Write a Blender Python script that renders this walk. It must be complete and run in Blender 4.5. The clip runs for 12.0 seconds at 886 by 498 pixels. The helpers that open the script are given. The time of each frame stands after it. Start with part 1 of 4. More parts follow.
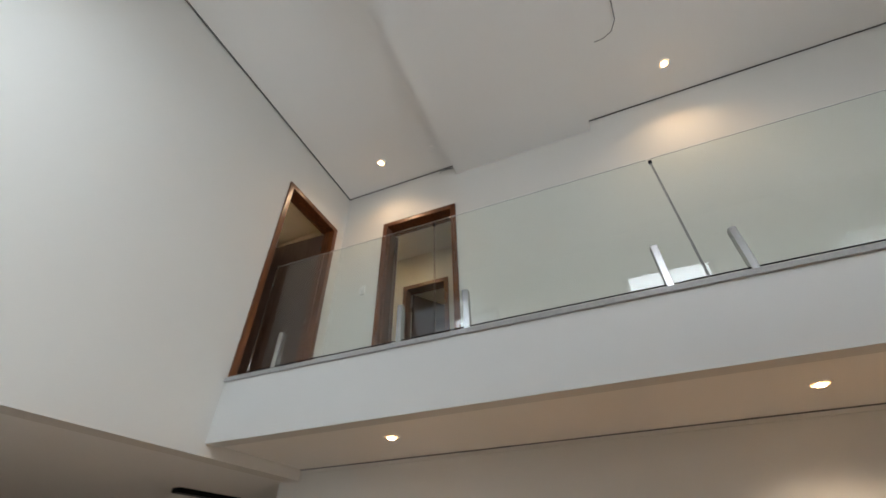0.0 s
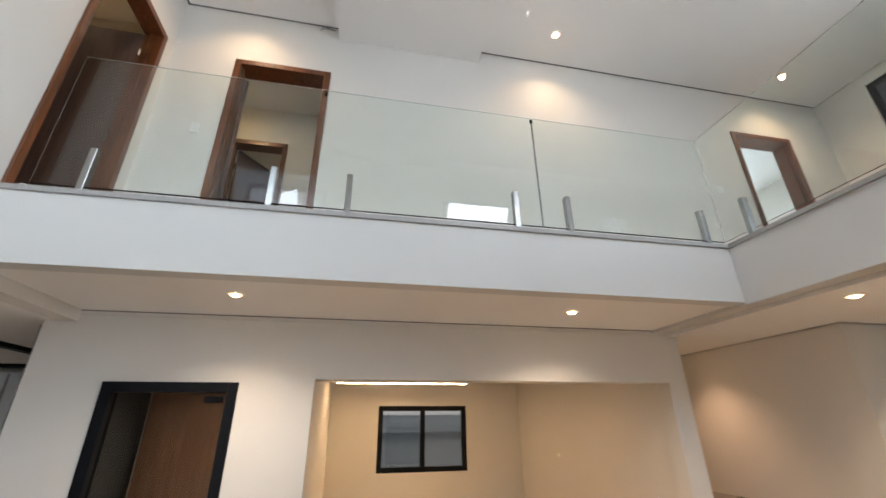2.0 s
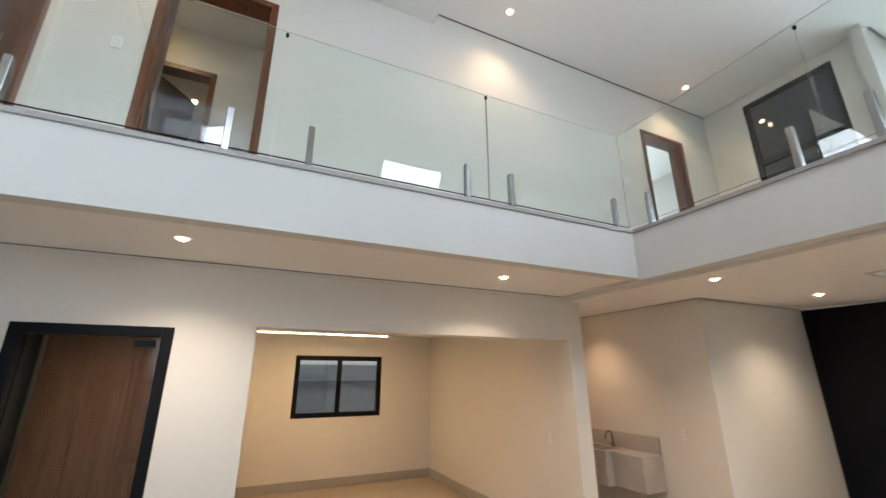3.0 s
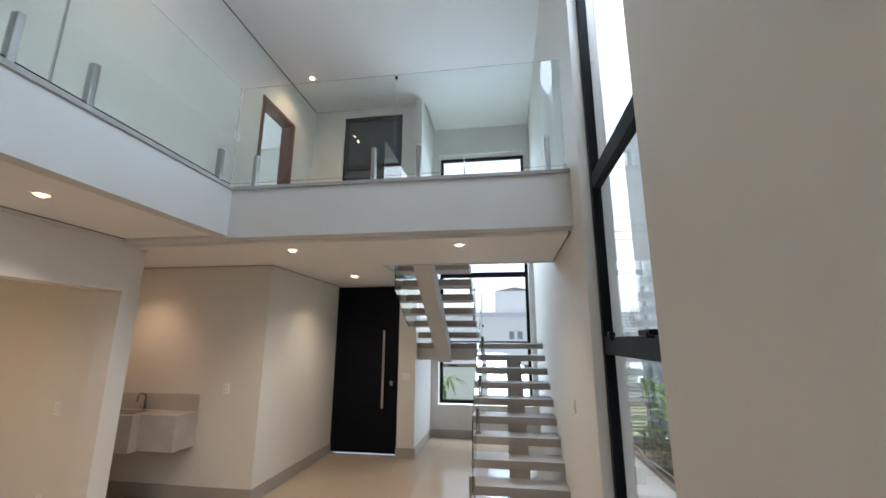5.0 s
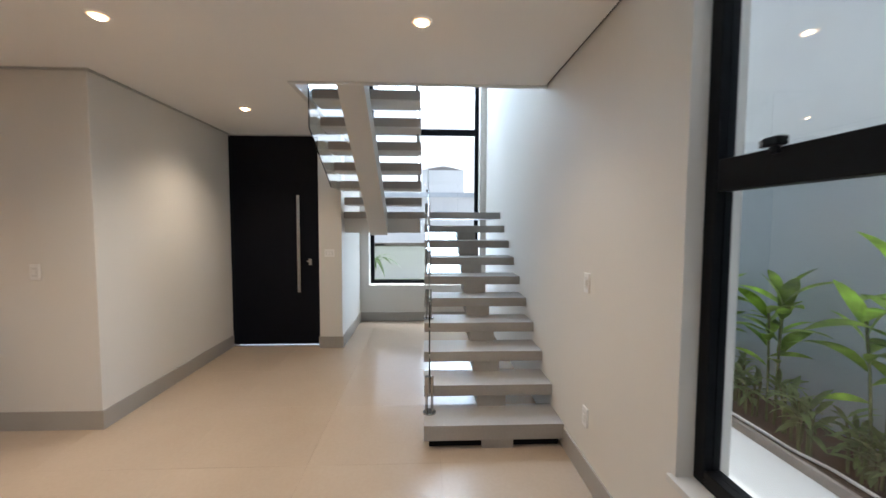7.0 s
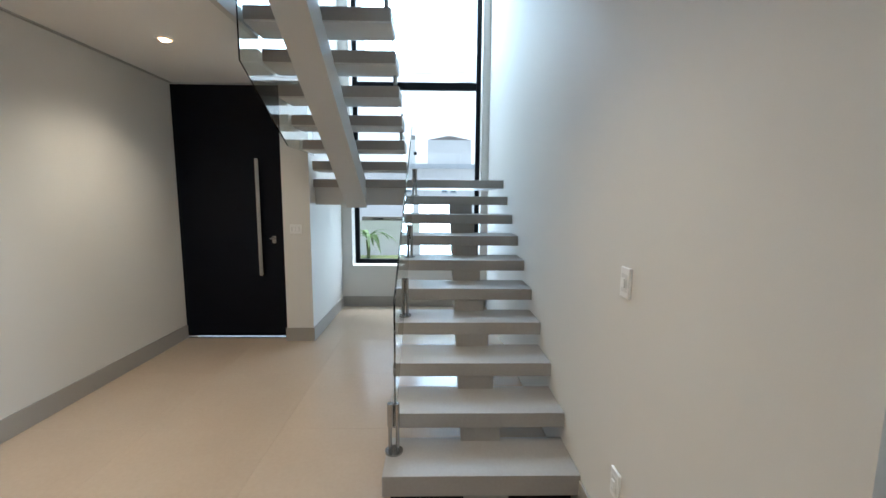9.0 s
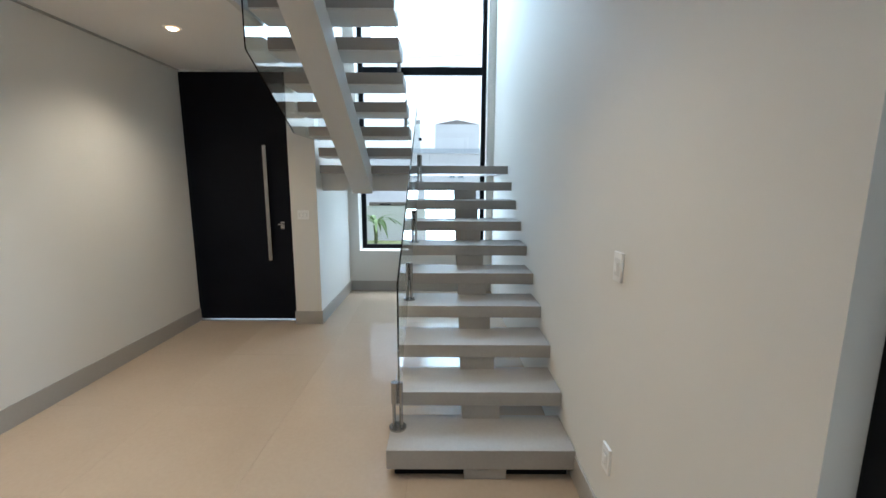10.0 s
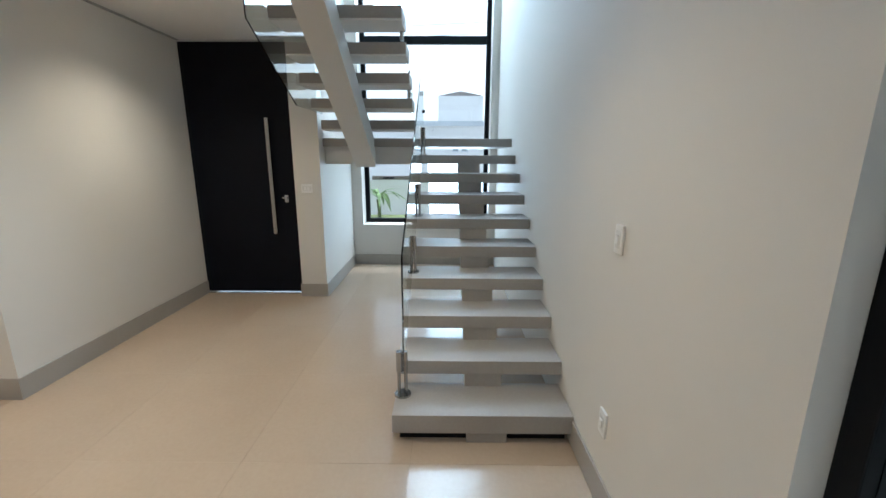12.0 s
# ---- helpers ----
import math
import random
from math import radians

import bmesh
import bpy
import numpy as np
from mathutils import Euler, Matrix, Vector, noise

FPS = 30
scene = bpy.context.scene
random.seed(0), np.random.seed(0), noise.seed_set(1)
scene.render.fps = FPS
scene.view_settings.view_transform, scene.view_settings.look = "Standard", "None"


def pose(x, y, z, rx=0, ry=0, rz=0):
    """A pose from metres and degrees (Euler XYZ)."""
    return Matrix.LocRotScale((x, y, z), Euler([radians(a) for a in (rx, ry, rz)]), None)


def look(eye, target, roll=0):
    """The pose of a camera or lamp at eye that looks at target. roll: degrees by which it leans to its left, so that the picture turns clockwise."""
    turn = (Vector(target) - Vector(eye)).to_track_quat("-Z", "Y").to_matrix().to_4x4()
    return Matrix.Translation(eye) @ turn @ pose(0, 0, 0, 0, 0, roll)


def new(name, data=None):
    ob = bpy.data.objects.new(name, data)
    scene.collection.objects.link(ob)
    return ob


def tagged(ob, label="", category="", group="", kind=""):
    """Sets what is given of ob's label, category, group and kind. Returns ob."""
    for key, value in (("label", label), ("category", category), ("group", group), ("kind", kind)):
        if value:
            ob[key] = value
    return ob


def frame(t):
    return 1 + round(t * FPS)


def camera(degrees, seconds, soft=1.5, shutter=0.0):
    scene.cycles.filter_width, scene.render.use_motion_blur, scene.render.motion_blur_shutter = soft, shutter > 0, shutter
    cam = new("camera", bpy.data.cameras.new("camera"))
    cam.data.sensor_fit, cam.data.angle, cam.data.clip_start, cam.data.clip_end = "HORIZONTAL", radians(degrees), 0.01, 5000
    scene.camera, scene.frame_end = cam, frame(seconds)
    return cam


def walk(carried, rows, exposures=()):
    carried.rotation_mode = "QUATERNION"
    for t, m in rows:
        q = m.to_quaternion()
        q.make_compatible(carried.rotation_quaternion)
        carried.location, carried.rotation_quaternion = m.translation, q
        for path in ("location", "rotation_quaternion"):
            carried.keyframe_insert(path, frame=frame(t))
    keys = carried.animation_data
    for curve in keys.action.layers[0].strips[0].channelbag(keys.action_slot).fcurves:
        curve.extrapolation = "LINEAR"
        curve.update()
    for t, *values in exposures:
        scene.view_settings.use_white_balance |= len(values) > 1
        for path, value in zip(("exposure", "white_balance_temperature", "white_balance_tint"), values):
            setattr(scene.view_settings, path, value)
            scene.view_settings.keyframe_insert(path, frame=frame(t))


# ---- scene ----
cam = camera(94.8, 12.0, shutter=0.4)
# seconds, stops, kelvin, tint
EXPOSURES = [(0.0, 0.80, 6750, 14), (1.5, 1.19, 6600, 16), (2.5, 1.38, 6450, 13), (3.5, 1.41, 6200, 12), (5.5, 1.06, 5850, 10), (7.0, 1.29, 5850, 11), (9.0, 1.24, 5480, 5), (12.0, 1.23, 5480, 4)]
PATH = [
    (0, (1.377, 0.85, 1.938), (0.805, 2.299, 3.192), -1.2),
    (0.5, (1.15, 0.908, 1.945), (0.785, 2.496, 3.105), -1.3),
    (1, (0.994, 0.885, 1.928), (0.869, 2.588, 2.97), -1.2),
    (1.5, (0.868, 0.762, 1.901), (1.004, 2.536, 2.815), -1.0),
    (2, (0.732, 0.617, 1.871), (1.106, 2.415, 2.663), -0.6),
    (2.5, (0.556, 0.542, 1.863), (1.172, 2.315, 2.552), -0.4),
    (3, (0.346, 0.507, 1.84), (1.157, 2.236, 2.432), -0.1),
    (3.5, (0.25, 0.489, 1.792), (1.432, 2.016, 2.31), -0.1),
    (3.7, (0.208, 0.493, 1.742), (1.659, 1.769, 2.258), 0.0),
    (5.3, (0.334, 0.662, 1.78), (2.29, 0.86, 2.148), 0.3),
    (5.5, (0.431, 0.736, 1.734), (2.402, 0.867, 2.048), 0.2),
    (6, (0.848, 0.848, 1.641), (2.842, 0.875, 1.789), 0.2),
    (6.5, (1.319, 0.966, 1.611), (3.318, 0.926, 1.607), 0.1),
    (7, (1.769, 0.979, 1.563), (3.764, 0.891, 1.442), 0.2),
    (7.2, (1.988, 0.982, 1.558), (3.98, 0.878, 1.404), 0.2),
    (9, (2.656, 0.732, 1.529), (4.64, 0.691, 1.281), 0.4),
    (9.5, (2.64, 0.705, 1.53), (4.62, 0.688, 1.251), 0.4),
    (10, (2.592, 0.696, 1.538), (4.566, 0.695, 1.218), 0.2),
    (10.5, (2.576, 0.691, 1.517), (4.544, 0.695, 1.159), 0.5),
    (11, (2.587, 0.69, 1.507), (4.548, 0.698, 1.114), 0.5),
    (11.5, (2.585, 0.688, 1.511), (4.541, 0.699, 1.092), 0.5),
    (12, (2.562, 0.698, 1.535), (4.512, 0.712, 1.092), 0.2),
]
walk(cam, [(t, look(eye, target, roll)) for t, eye, target, roll in PATH], EXPOSURES)

# ---- world, sun and daylight ----
world = bpy.data.worlds.new("world")
scene.world = world
world.use_nodes = True
wn = world.node_tree
sky = wn.nodes.new("ShaderNodeTexSky")
sky.sky_type = 'NISHITA'
sky.sun_disc = False
sky.sun_elevation, sky.sun_rotation = radians(62), radians(125)
sky.air_density, sky.dust_density, sky.ozone_density = 1.0, 4.0, 1.0
haze = wn.nodes.new("ShaderNodeHueSaturation")
haze.inputs["Saturation"].default_value = 0.45
wn.links.new(sky.outputs[0], haze.inputs["Color"])
wn.links.new(haze.outputs[0], wn.nodes["Background"].inputs[0])
wn.nodes["Background"].inputs[1].default_value = 0.15


def window_light(name, at, toward, wide, high, watts, color=(0.70, 0.86, 1.0)):
    """An area lamp in a window's opening, standing in for the overcast sky's daylight."""
    data = bpy.data.lights.new(name, 'AREA')
    data.shape, data.size, data.size_y = 'RECTANGLE', wide, high
    data.energy, data.color = watts, color
    ob = new(name, data)
    ob.matrix_world = look(at, toward)
    return ob


window_light("window_daylight", (-0.56, -0.19, 3.0), (-0.56, 3.0, 1.6), 1.10, 4.75, 7, (0.72, 0.87, 1.0))
# extra lamp in the first window's opening, turned to brighten the west wall
window_light("west_wall_fill", (-0.10, -0.14, 2.95), (-1.42, 1.7, 2.3), 0.34, 4.5, 24, (0.74, 0.89, 1.0))
window_light("window_daylight_high", (2.625, -0.18, 4.95), (2.625, 3.0, 3.6), 1.08, 0.95, 15, (0.80, 0.90, 1.0))
window_light("stair_window_daylight", (8.65, 0.99, 4.25), (5.0, 1.3, 2.2), 1.6, 1.5, 40)
window_light("stair_window_daylight_low", (8.65, 0.56, 1.10), (6.0, 0.9, 0.6), 0.80, 0.85, 9)
# lamp at an unseen window, added to brighten the room behind door_4
window_light("bedroom_window_daylight", (8.34, 7.65, 4.8), (5.0, 6.6, 4.9), 1.3, 1.2, 60)

sun_data = bpy.data.lights.new("sun", 'SUN')
sun_data.energy, sun_data.angle, sun_data.color = 1.5, radians(20), (1.0, 0.96, 0.9)
sun = new("sun", sun_data)
sun.matrix_world = look((20, -8, 40), (8, 0, 0))


# ---- materials ----
def mat_base(name):
    m = bpy.data.materials.new(name)
    m.use_nodes = True
    return m, m.node_tree, m.node_tree.nodes["Principled BSDF"]


def surface(name, color, rough=0.6, vary=0.06, scale=3.0, fine=120.0, bump=0.06, metal=0.0, spec=0.5, per_object=0.0, stretch=(1, 1, 1), second=None):
    """Paint, stone or metal with broad stains, fine grain and slight relief."""
    m, nt, b = mat_base(name)
    co = nt.nodes.new("ShaderNodeTexCoord")
    mp = nt.nodes.new("ShaderNodeMapping")
    mp.inputs["Scale"].default_value = stretch
    nt.links.new(co.outputs["Object"], mp.inputs[0])
    big = nt.nodes.new("ShaderNodeTexNoise")
    big.inputs["Scale"].default_value, big.inputs["Detail"].default_value = scale, 5
    nt.links.new(mp.outputs[0], big.inputs["Vector"])
    small = nt.nodes.new("ShaderNodeTexNoise")
    small.inputs["Scale"].default_value, small.inputs["Detail"].default_value = fine, 3
    nt.links.new(mp.outputs[0], small.inputs["Vector"])
    ramp = nt.nodes.new("ShaderNodeValToRGB")
    lo = [c * (1 - vary) for c in color]
    hi = [min(1, c * (1 + vary)) for c in (second or color)]
    ramp.color_ramp.elements[0].position, ramp.color_ramp.elements[1].position = 0.3, 0.7
    ramp.color_ramp.elements[0].color, ramp.color_ramp.elements[1].color = (*lo, 1), (*hi, 1)
    mix = nt.nodes.new("ShaderNodeMath")
    mix.operation = 'MULTIPLY_ADD'
    mix.inputs[1].default_value = 0.3
    nt.links.new(small.outputs[0], mix.inputs[0])
    part_big = nt.nodes.new("ShaderNodeMath")
    part_big.operation = 'MULTIPLY'
    part_big.inputs[1].default_value = 0.7
    nt.links.new(big.outputs[0], part_big.inputs[0])
    nt.links.new(part_big.outputs[0], mix.inputs[2])
    nt.links.new(mix.outputs[0], ramp.inputs[0])
    out = ramp.outputs[0]
    if per_object:
        info = nt.nodes.new("ShaderNodeObjectInfo")
        hsv = nt.nodes.new("ShaderNodeHueSaturation")
        mr = nt.nodes.new("ShaderNodeMapRange")
        mr.inputs[3].default_value, mr.inputs[4].default_value = 1 - per_object, 1 + per_object
        nt.links.new(info.outputs["Random"], mr.inputs[0])
        nt.links.new(mr.outputs[0], hsv.inputs["Value"])
        nt.links.new(out, hsv.inputs["Color"])
        out = hsv.outputs[0]
    nt.links.new(out, b.inputs["Base Color"])
    rr = nt.nodes.new("ShaderNodeMapRange")
    rr.inputs[3].default_value, rr.inputs[4].default_value = rough * 0.88, min(1, rough * 1.12)
    nt.links.new(big.outputs[0], rr.inputs[0])
    nt.links.new(rr.outputs[0], b.inputs["Roughness"])
    b.inputs["Metallic"].default_value = metal
    b.inputs["Specular IOR Level"].default_value = spec
    if bump:
        bp = nt.nodes.new("ShaderNodeBump")
        bp.inputs["Strength"].default_value, bp.inputs["Distance"].default_value = bump, 0.002
        nt.links.new(small.outputs[0], bp.inputs["Height"])
        nt.links.new(bp.outputs[0], b.inputs["Normal"])
    return m


def wood(name, dark, light, rough=0.35, along=(12, 12, 0.9)):
    m, nt, b = mat_base(name)
    co = nt.nodes.new("ShaderNodeTexCoord")
    mp = nt.nodes.new("ShaderNodeMapping")
    mp.inputs["Scale"].default_value = along
    nt.links.new(co.outputs["Object"], mp.inputs[0])
    n1 = nt.nodes.new("ShaderNodeTexNoise")
    n1.inputs["Scale"].default_value, n1.inputs["Detail"].default_value, n1.inputs["Distortion"].default_value = 1.6, 8, 1.2
    nt.links.new(mp.outputs[0], n1.inputs["Vector"])
    n2 = nt.nodes.new("ShaderNodeTexNoise")
    n2.inputs["Scale"].default_value, n2.inputs["Detail"].default_value = 5, 2
    nt.links.new(mp.outputs[0], n2.inputs["Vector"])
    add = nt.nodes.new("ShaderNodeMath")
    add.operation = 'MULTIPLY_ADD'
    add.inputs[1].default_value = 0.12
    nt.links.new(n2.outputs[0], add.inputs[0])
    nt.links.new(n1.outputs[0], add.inputs[2])
    ramp = nt.nodes.new("ShaderNodeValToRGB")
    ramp.color_ramp.elements[0].position, ramp.color_ramp.elements[1].position = 0.32, 0.76
    ramp.color_ramp.elements[0].color, ramp.color_ramp.elements[1].color = (*dark, 1), (*light, 1)
    nt.links.new(add.outputs[0], ramp.inputs[0])
    nt.links.new(ramp.outputs[0], b.inputs["Base Color"])
    b.inputs["Roughness"].default_value = rough
    bp = nt.nodes.new("ShaderNodeBump")
    bp.inputs["Strength"].default_value, bp.inputs["Distance"].default_value = 0.006, 0.001
    nt.links.new(n2.outputs[0], bp.inputs["Height"])
    nt.links.new(bp.outputs[0], b.inputs["Normal"])
    return m


def glass_mat(name, color=(0.97, 1.0, 0.985), rough=0.0, ior=1.45):
    m, nt, b = mat_base(name)
    b.inputs["Base Color"].default_value = (*color, 1)
    b.inputs["Transmission Weight"].default_value = 1.0
    b.inputs["Roughness"].default_value = rough
    b.inputs["IOR"].default_value = ior
    return m


def glow(name, color, strength):
    m, nt, b = mat_base(name)
    b.inputs["Base Color"].default_value = (0.8, 0.8, 0.8, 1)
    b.inputs["Emission Color"].default_value = (*color, 1)
    b.inputs["Emission Strength"].default_value = strength
    return m


M_WALL = surface("wall_paint", (0.69, 0.665, 0.62), 0.75, 0.025, 0.8, 260, 0.10, spec=0.3)
M_CEIL = surface("ceiling_paint", (0.83, 0.815, 0.79), 0.85, 0.02, 0.7, 200, 0.05, spec=0.2)
# greys that hold the shade inside the ceiling gaps; roof_slab takes M_GAP too
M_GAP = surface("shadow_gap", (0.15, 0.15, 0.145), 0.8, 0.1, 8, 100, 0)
M_GAP2 = surface("recess_shade", (0.40, 0.39, 0.37), 0.8, 0.05, 8, 100, 0)
M_TILE = surface("porcelain_floor", (0.43, 0.342, 0.26), 0.20, 0.045, 1.1, 40, 0.01, spec=0.5, per_object=0.006, second=(0.455, 0.368, 0.283))
M_GROUT = surface("grout", (0.36, 0.29, 0.22), 0.9, 0.1, 6, 200, 0.1)
M_BASE = surface("porcelain_skirting", (0.36, 0.335, 0.30), 0.4, 0.06, 2.5, 90, 0.02)
M_TREAD = surface("porcelain_tread", (0.315, 0.295, 0.275), 0.45, 0.05, 2.2, 60, 0.015, second=(0.35, 0.33, 0.305))
M_GRANITE = surface("granite_curb", (0.36, 0.355, 0.345), 0.45, 0.18, 60, 260, 0.03)
M_WHITE = surface("white_plaster", (0.64, 0.635, 0.615), 0.7, 0.02, 2, 200, 0.05, spec=0.3)
M_BLACK = surface("black_aluminium", (0.006, 0.007, 0.009), 0.45, 0.15, 6, 200, 0.02, spec=0.12)
M_DOORBLK = surface("black_lacquered_door", (0.003, 0.004, 0.008), 0.45, 0.2, 3, 120, 0.02, spec=0.15)
M_STEEL = surface("brushed_steel", (0.40, 0.40, 0.395), 0.26, 0.08, 4, 160, 0.03, metal=1.0, stretch=(20, 20, 1))
M_WOOD = wood("varnished_wood", (0.05, 0.014, 0.004), (0.20, 0.062, 0.018), 0.3)
M_LEAF_DOOR = wood("door_leaf_wood", (0.075, 0.040, 0.031), (0.13, 0.076, 0.058), 0.5)
M_PANEL = wood("cabinet_wood", (0.14, 0.065, 0.035), (0.32, 0.17, 0.10), 0.4)
M_PLASTIC = surface("white_plastic", (0.80, 0.79, 0.77), 0.35, 0.02, 5, 200, 0)
M_INSET = surface("plate_inset", (0.68, 0.67, 0.65), 0.4, 0.03, 6, 150, 0)
M_GLASS = glass_mat("clear_glass")
M_RAIL = glass_mat("railing_glass", (0.915, 0.972, 0.945))
M_EDGE = glass_mat("polished_glass_edge", (0.96, 1.0, 0.99), 0.35)
M_SMOKE = glass_mat("smoked_glass", (0.58, 0.60, 0.58))
# opaque pane, coloured for the dark interior that window_4's glass shows
M_DARKPANE = surface("opaque_dark_pane", (0.05, 0.060, 0.068), 0.03, 0.05, 2, 40, 0)
M_DIMGLASS = surface("far_window_glass", (0.22, 0.25, 0.27), 0.2, 0.05, 2, 40, 0)
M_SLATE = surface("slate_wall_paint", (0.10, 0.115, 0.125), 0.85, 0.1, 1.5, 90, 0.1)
M_LAMP = glow("lamp_disc", (1.0, 0.66, 0.34), 26.0)
# glow of the orange halo round the warm bulbs
M_HALO = glow("lamp_halo", (1.0, 0.50, 0.20), 2.2)
M_LAMPCOOL = glow("lamp_disc_cool", (0.95, 0.97, 1.0), 14.0)
M_STRIP = glow("led_strip", (1.0, 0.80, 0.50), 22.0)
M_AMBER = glow("amber_strip", (1.0, 0.45, 0.12), 7.0)
M_YARD = surface("boundary_wall_paint", (0.68, 0.73, 0.77), 0.85, 0.08, 1.2, 150, 0.15, spec=0.2)
# darker tone: the dimmer light low in the passage, put into colour
M_YARD_DIM = surface("boundary_dim_tone", (0.33, 0.385, 0.43), 0.85, 0.09, 1.2, 150, 0.15, spec=0.2)
M_PAVE = surface("pale_paving", (0.62, 0.62, 0.61), 0.7, 0.06, 3, 120, 0.1)
M_SOIL = surface("garden_soil", (0.07, 0.045, 0.03), 0.95, 0.5, 30, 120, 0.8)
M_GRASS = surface("lawn", (0.17, 0.20, 0.08), 0.9, 0.4, 8, 120, 0.5)
M_ROAD = surface("asphalt", (0.06, 0.06, 0.06), 0.9, 0.2, 2, 200, 0.3)
M_FACADE = surface("facade_white", (0.78, 0.77, 0.75), 0.8, 0.04, 0.7, 60, 0.1)
M_FACADE2 = surface("facade_grey", (0.55, 0.59, 0.62), 0.8, 0.05, 0.7, 60, 0.1)
M_ROOF = surface("roof_tile", (0.25, 0.22, 0.20), 0.8, 0.2, 4, 60, 0.3)
M_LEAF = surface("plant_leaf", (0.17, 0.32, 0.05), 0.33, 0.5, 9, 90, 0.15, second=(0.36, 0.52, 0.09), per_object=0.3)
M_LEAF2 = surface("pale_leaf", (0.19, 0.29, 0.11), 0.5, 0.4, 9, 90, 0.15, second=(0.24, 0.34, 0.15), per_object=0.25)
for leafy in (M_LEAF, M_LEAF2):
    nt = leafy.node_tree
    shader, out = nt.nodes["Principled BSDF"], nt.nodes["Material Output"]
    thin = nt.nodes.new("ShaderNodeBsdfTranslucent")
    blend = nt.nodes.new("ShaderNodeMixShader")
    blend.inputs[0].default_value = 0.35
    nt.links.new(shader.inputs["Base Color"].links[0].from_socket, thin.inputs["Color"])
    nt.links.new(shader.outputs[0], blend.inputs[1])
    nt.links.new(thin.outputs[0], blend.inputs[2])
    nt.links.new(blend.outputs[0], out.inputs["Surface"])
M_STEM = surface("plant_stem", (0.10, 0.13, 0.04), 0.6, 0.3, 20, 90, 0.2)
M_CABLE = surface("cable_grey", (0.25, 0.25, 0.24), 0.5, 0.1, 10, 90, 0)
M_BASIN = surface("porcelain_basin", (0.43, 0.40, 0.37), 0.35, 0.12, 2.5, 80, 0.02, second=(0.50, 0.47, 0.44))


# ---- helpers for building ----
def box(bm, x0, y0, z0, x1, y1, z1, bevel=0.0):
    r = bmesh.ops.create_cube(bm, size=1.0)
    vs = r["verts"]
    for v in vs:
        v.co = Vector(((x0 + x1) / 2 + v.co.x * (x1 - x0), (y0 + y1) / 2 + v.co.y * (y1 - y0), (z0 + z1) / 2 + v.co.z * (z1 - z0)))
    if bevel:
        es = list({e for v in vs for e in v.link_edges})
        bmesh.ops.bevel(bm, geom=es, offset=bevel, segments=2, affect='EDGES', profile=0.5)
    return bm


def boxes(*spans, bevel=0.0):
    bm = bmesh.new()
    for s in spans:
        box(bm, *s, bevel=bevel)
    return bm


def rod(bm, a, b, radius, segments=12):
    a, b = Vector(a), Vector(b)
    d = b - a
    m = Matrix.Translation((a + b) / 2) @ d.to_track_quat('Z', 'Y').to_matrix().to_4x4()
    bmesh.ops.create_cone(bm, cap_ends=True, segments=segments, radius1=radius, radius2=radius, depth=d.length, matrix=m)
    return bm


def tube(bm, points, radius, segments=8):
    """A bent tube through a few points."""
    pts = [Vector(p) for p in points]
    rings = []
    for i, p in enumerate(pts):
        d = (pts[min(i + 1, len(pts) - 1)] - pts[max(i - 1, 0)]).normalized()
        q = d.to_track_quat('Z', 'Y')
        rings.append([bm.verts.new(p + q @ Vector((radius * math.cos(2 * math.pi * k / segments), radius * math.sin(2 * math.pi * k / segments), 0))) for k in range(segments)])
    for r0, r1 in zip(rings, rings[1:]):
        for k in range(segments):
            bm.faces.new((r0[k], r0[(k + 1) % segments], r1[(k + 1) % segments], r1[k]))
    bm.faces.new(rings[0][::-1])
    bm.faces.new(rings[-1])
    return bm


def mesh_of(name, bm, material, smooth=False):
    me = bpy.data.meshes.new(name)
    bmesh.ops.recalc_face_normals(bm, faces=bm.faces)
    bm.to_mesh(me)
    bm.free()
    me.materials.append(material)
    if smooth:
        for p in me.polygons:
            p.use_smooth = True
    return me


def part(name, bm, material, parent=None, label="", smooth=False):
    ob = new(name, mesh_of(name, bm, material, smooth))
    if parent is not None:
        ob.parent = parent
    if label:
        ob["label"] = label
    return ob


def thing(name, at, label, category, group="", kind=""):
    ob = new(name)
    ob.location = at
    ob.empty_display_size = 0.1
    return tagged(ob, label, category, group, kind)


def structure(name, bm, material, label, category):
    return tagged(part(name, bm, material), label, category, kind="structure")


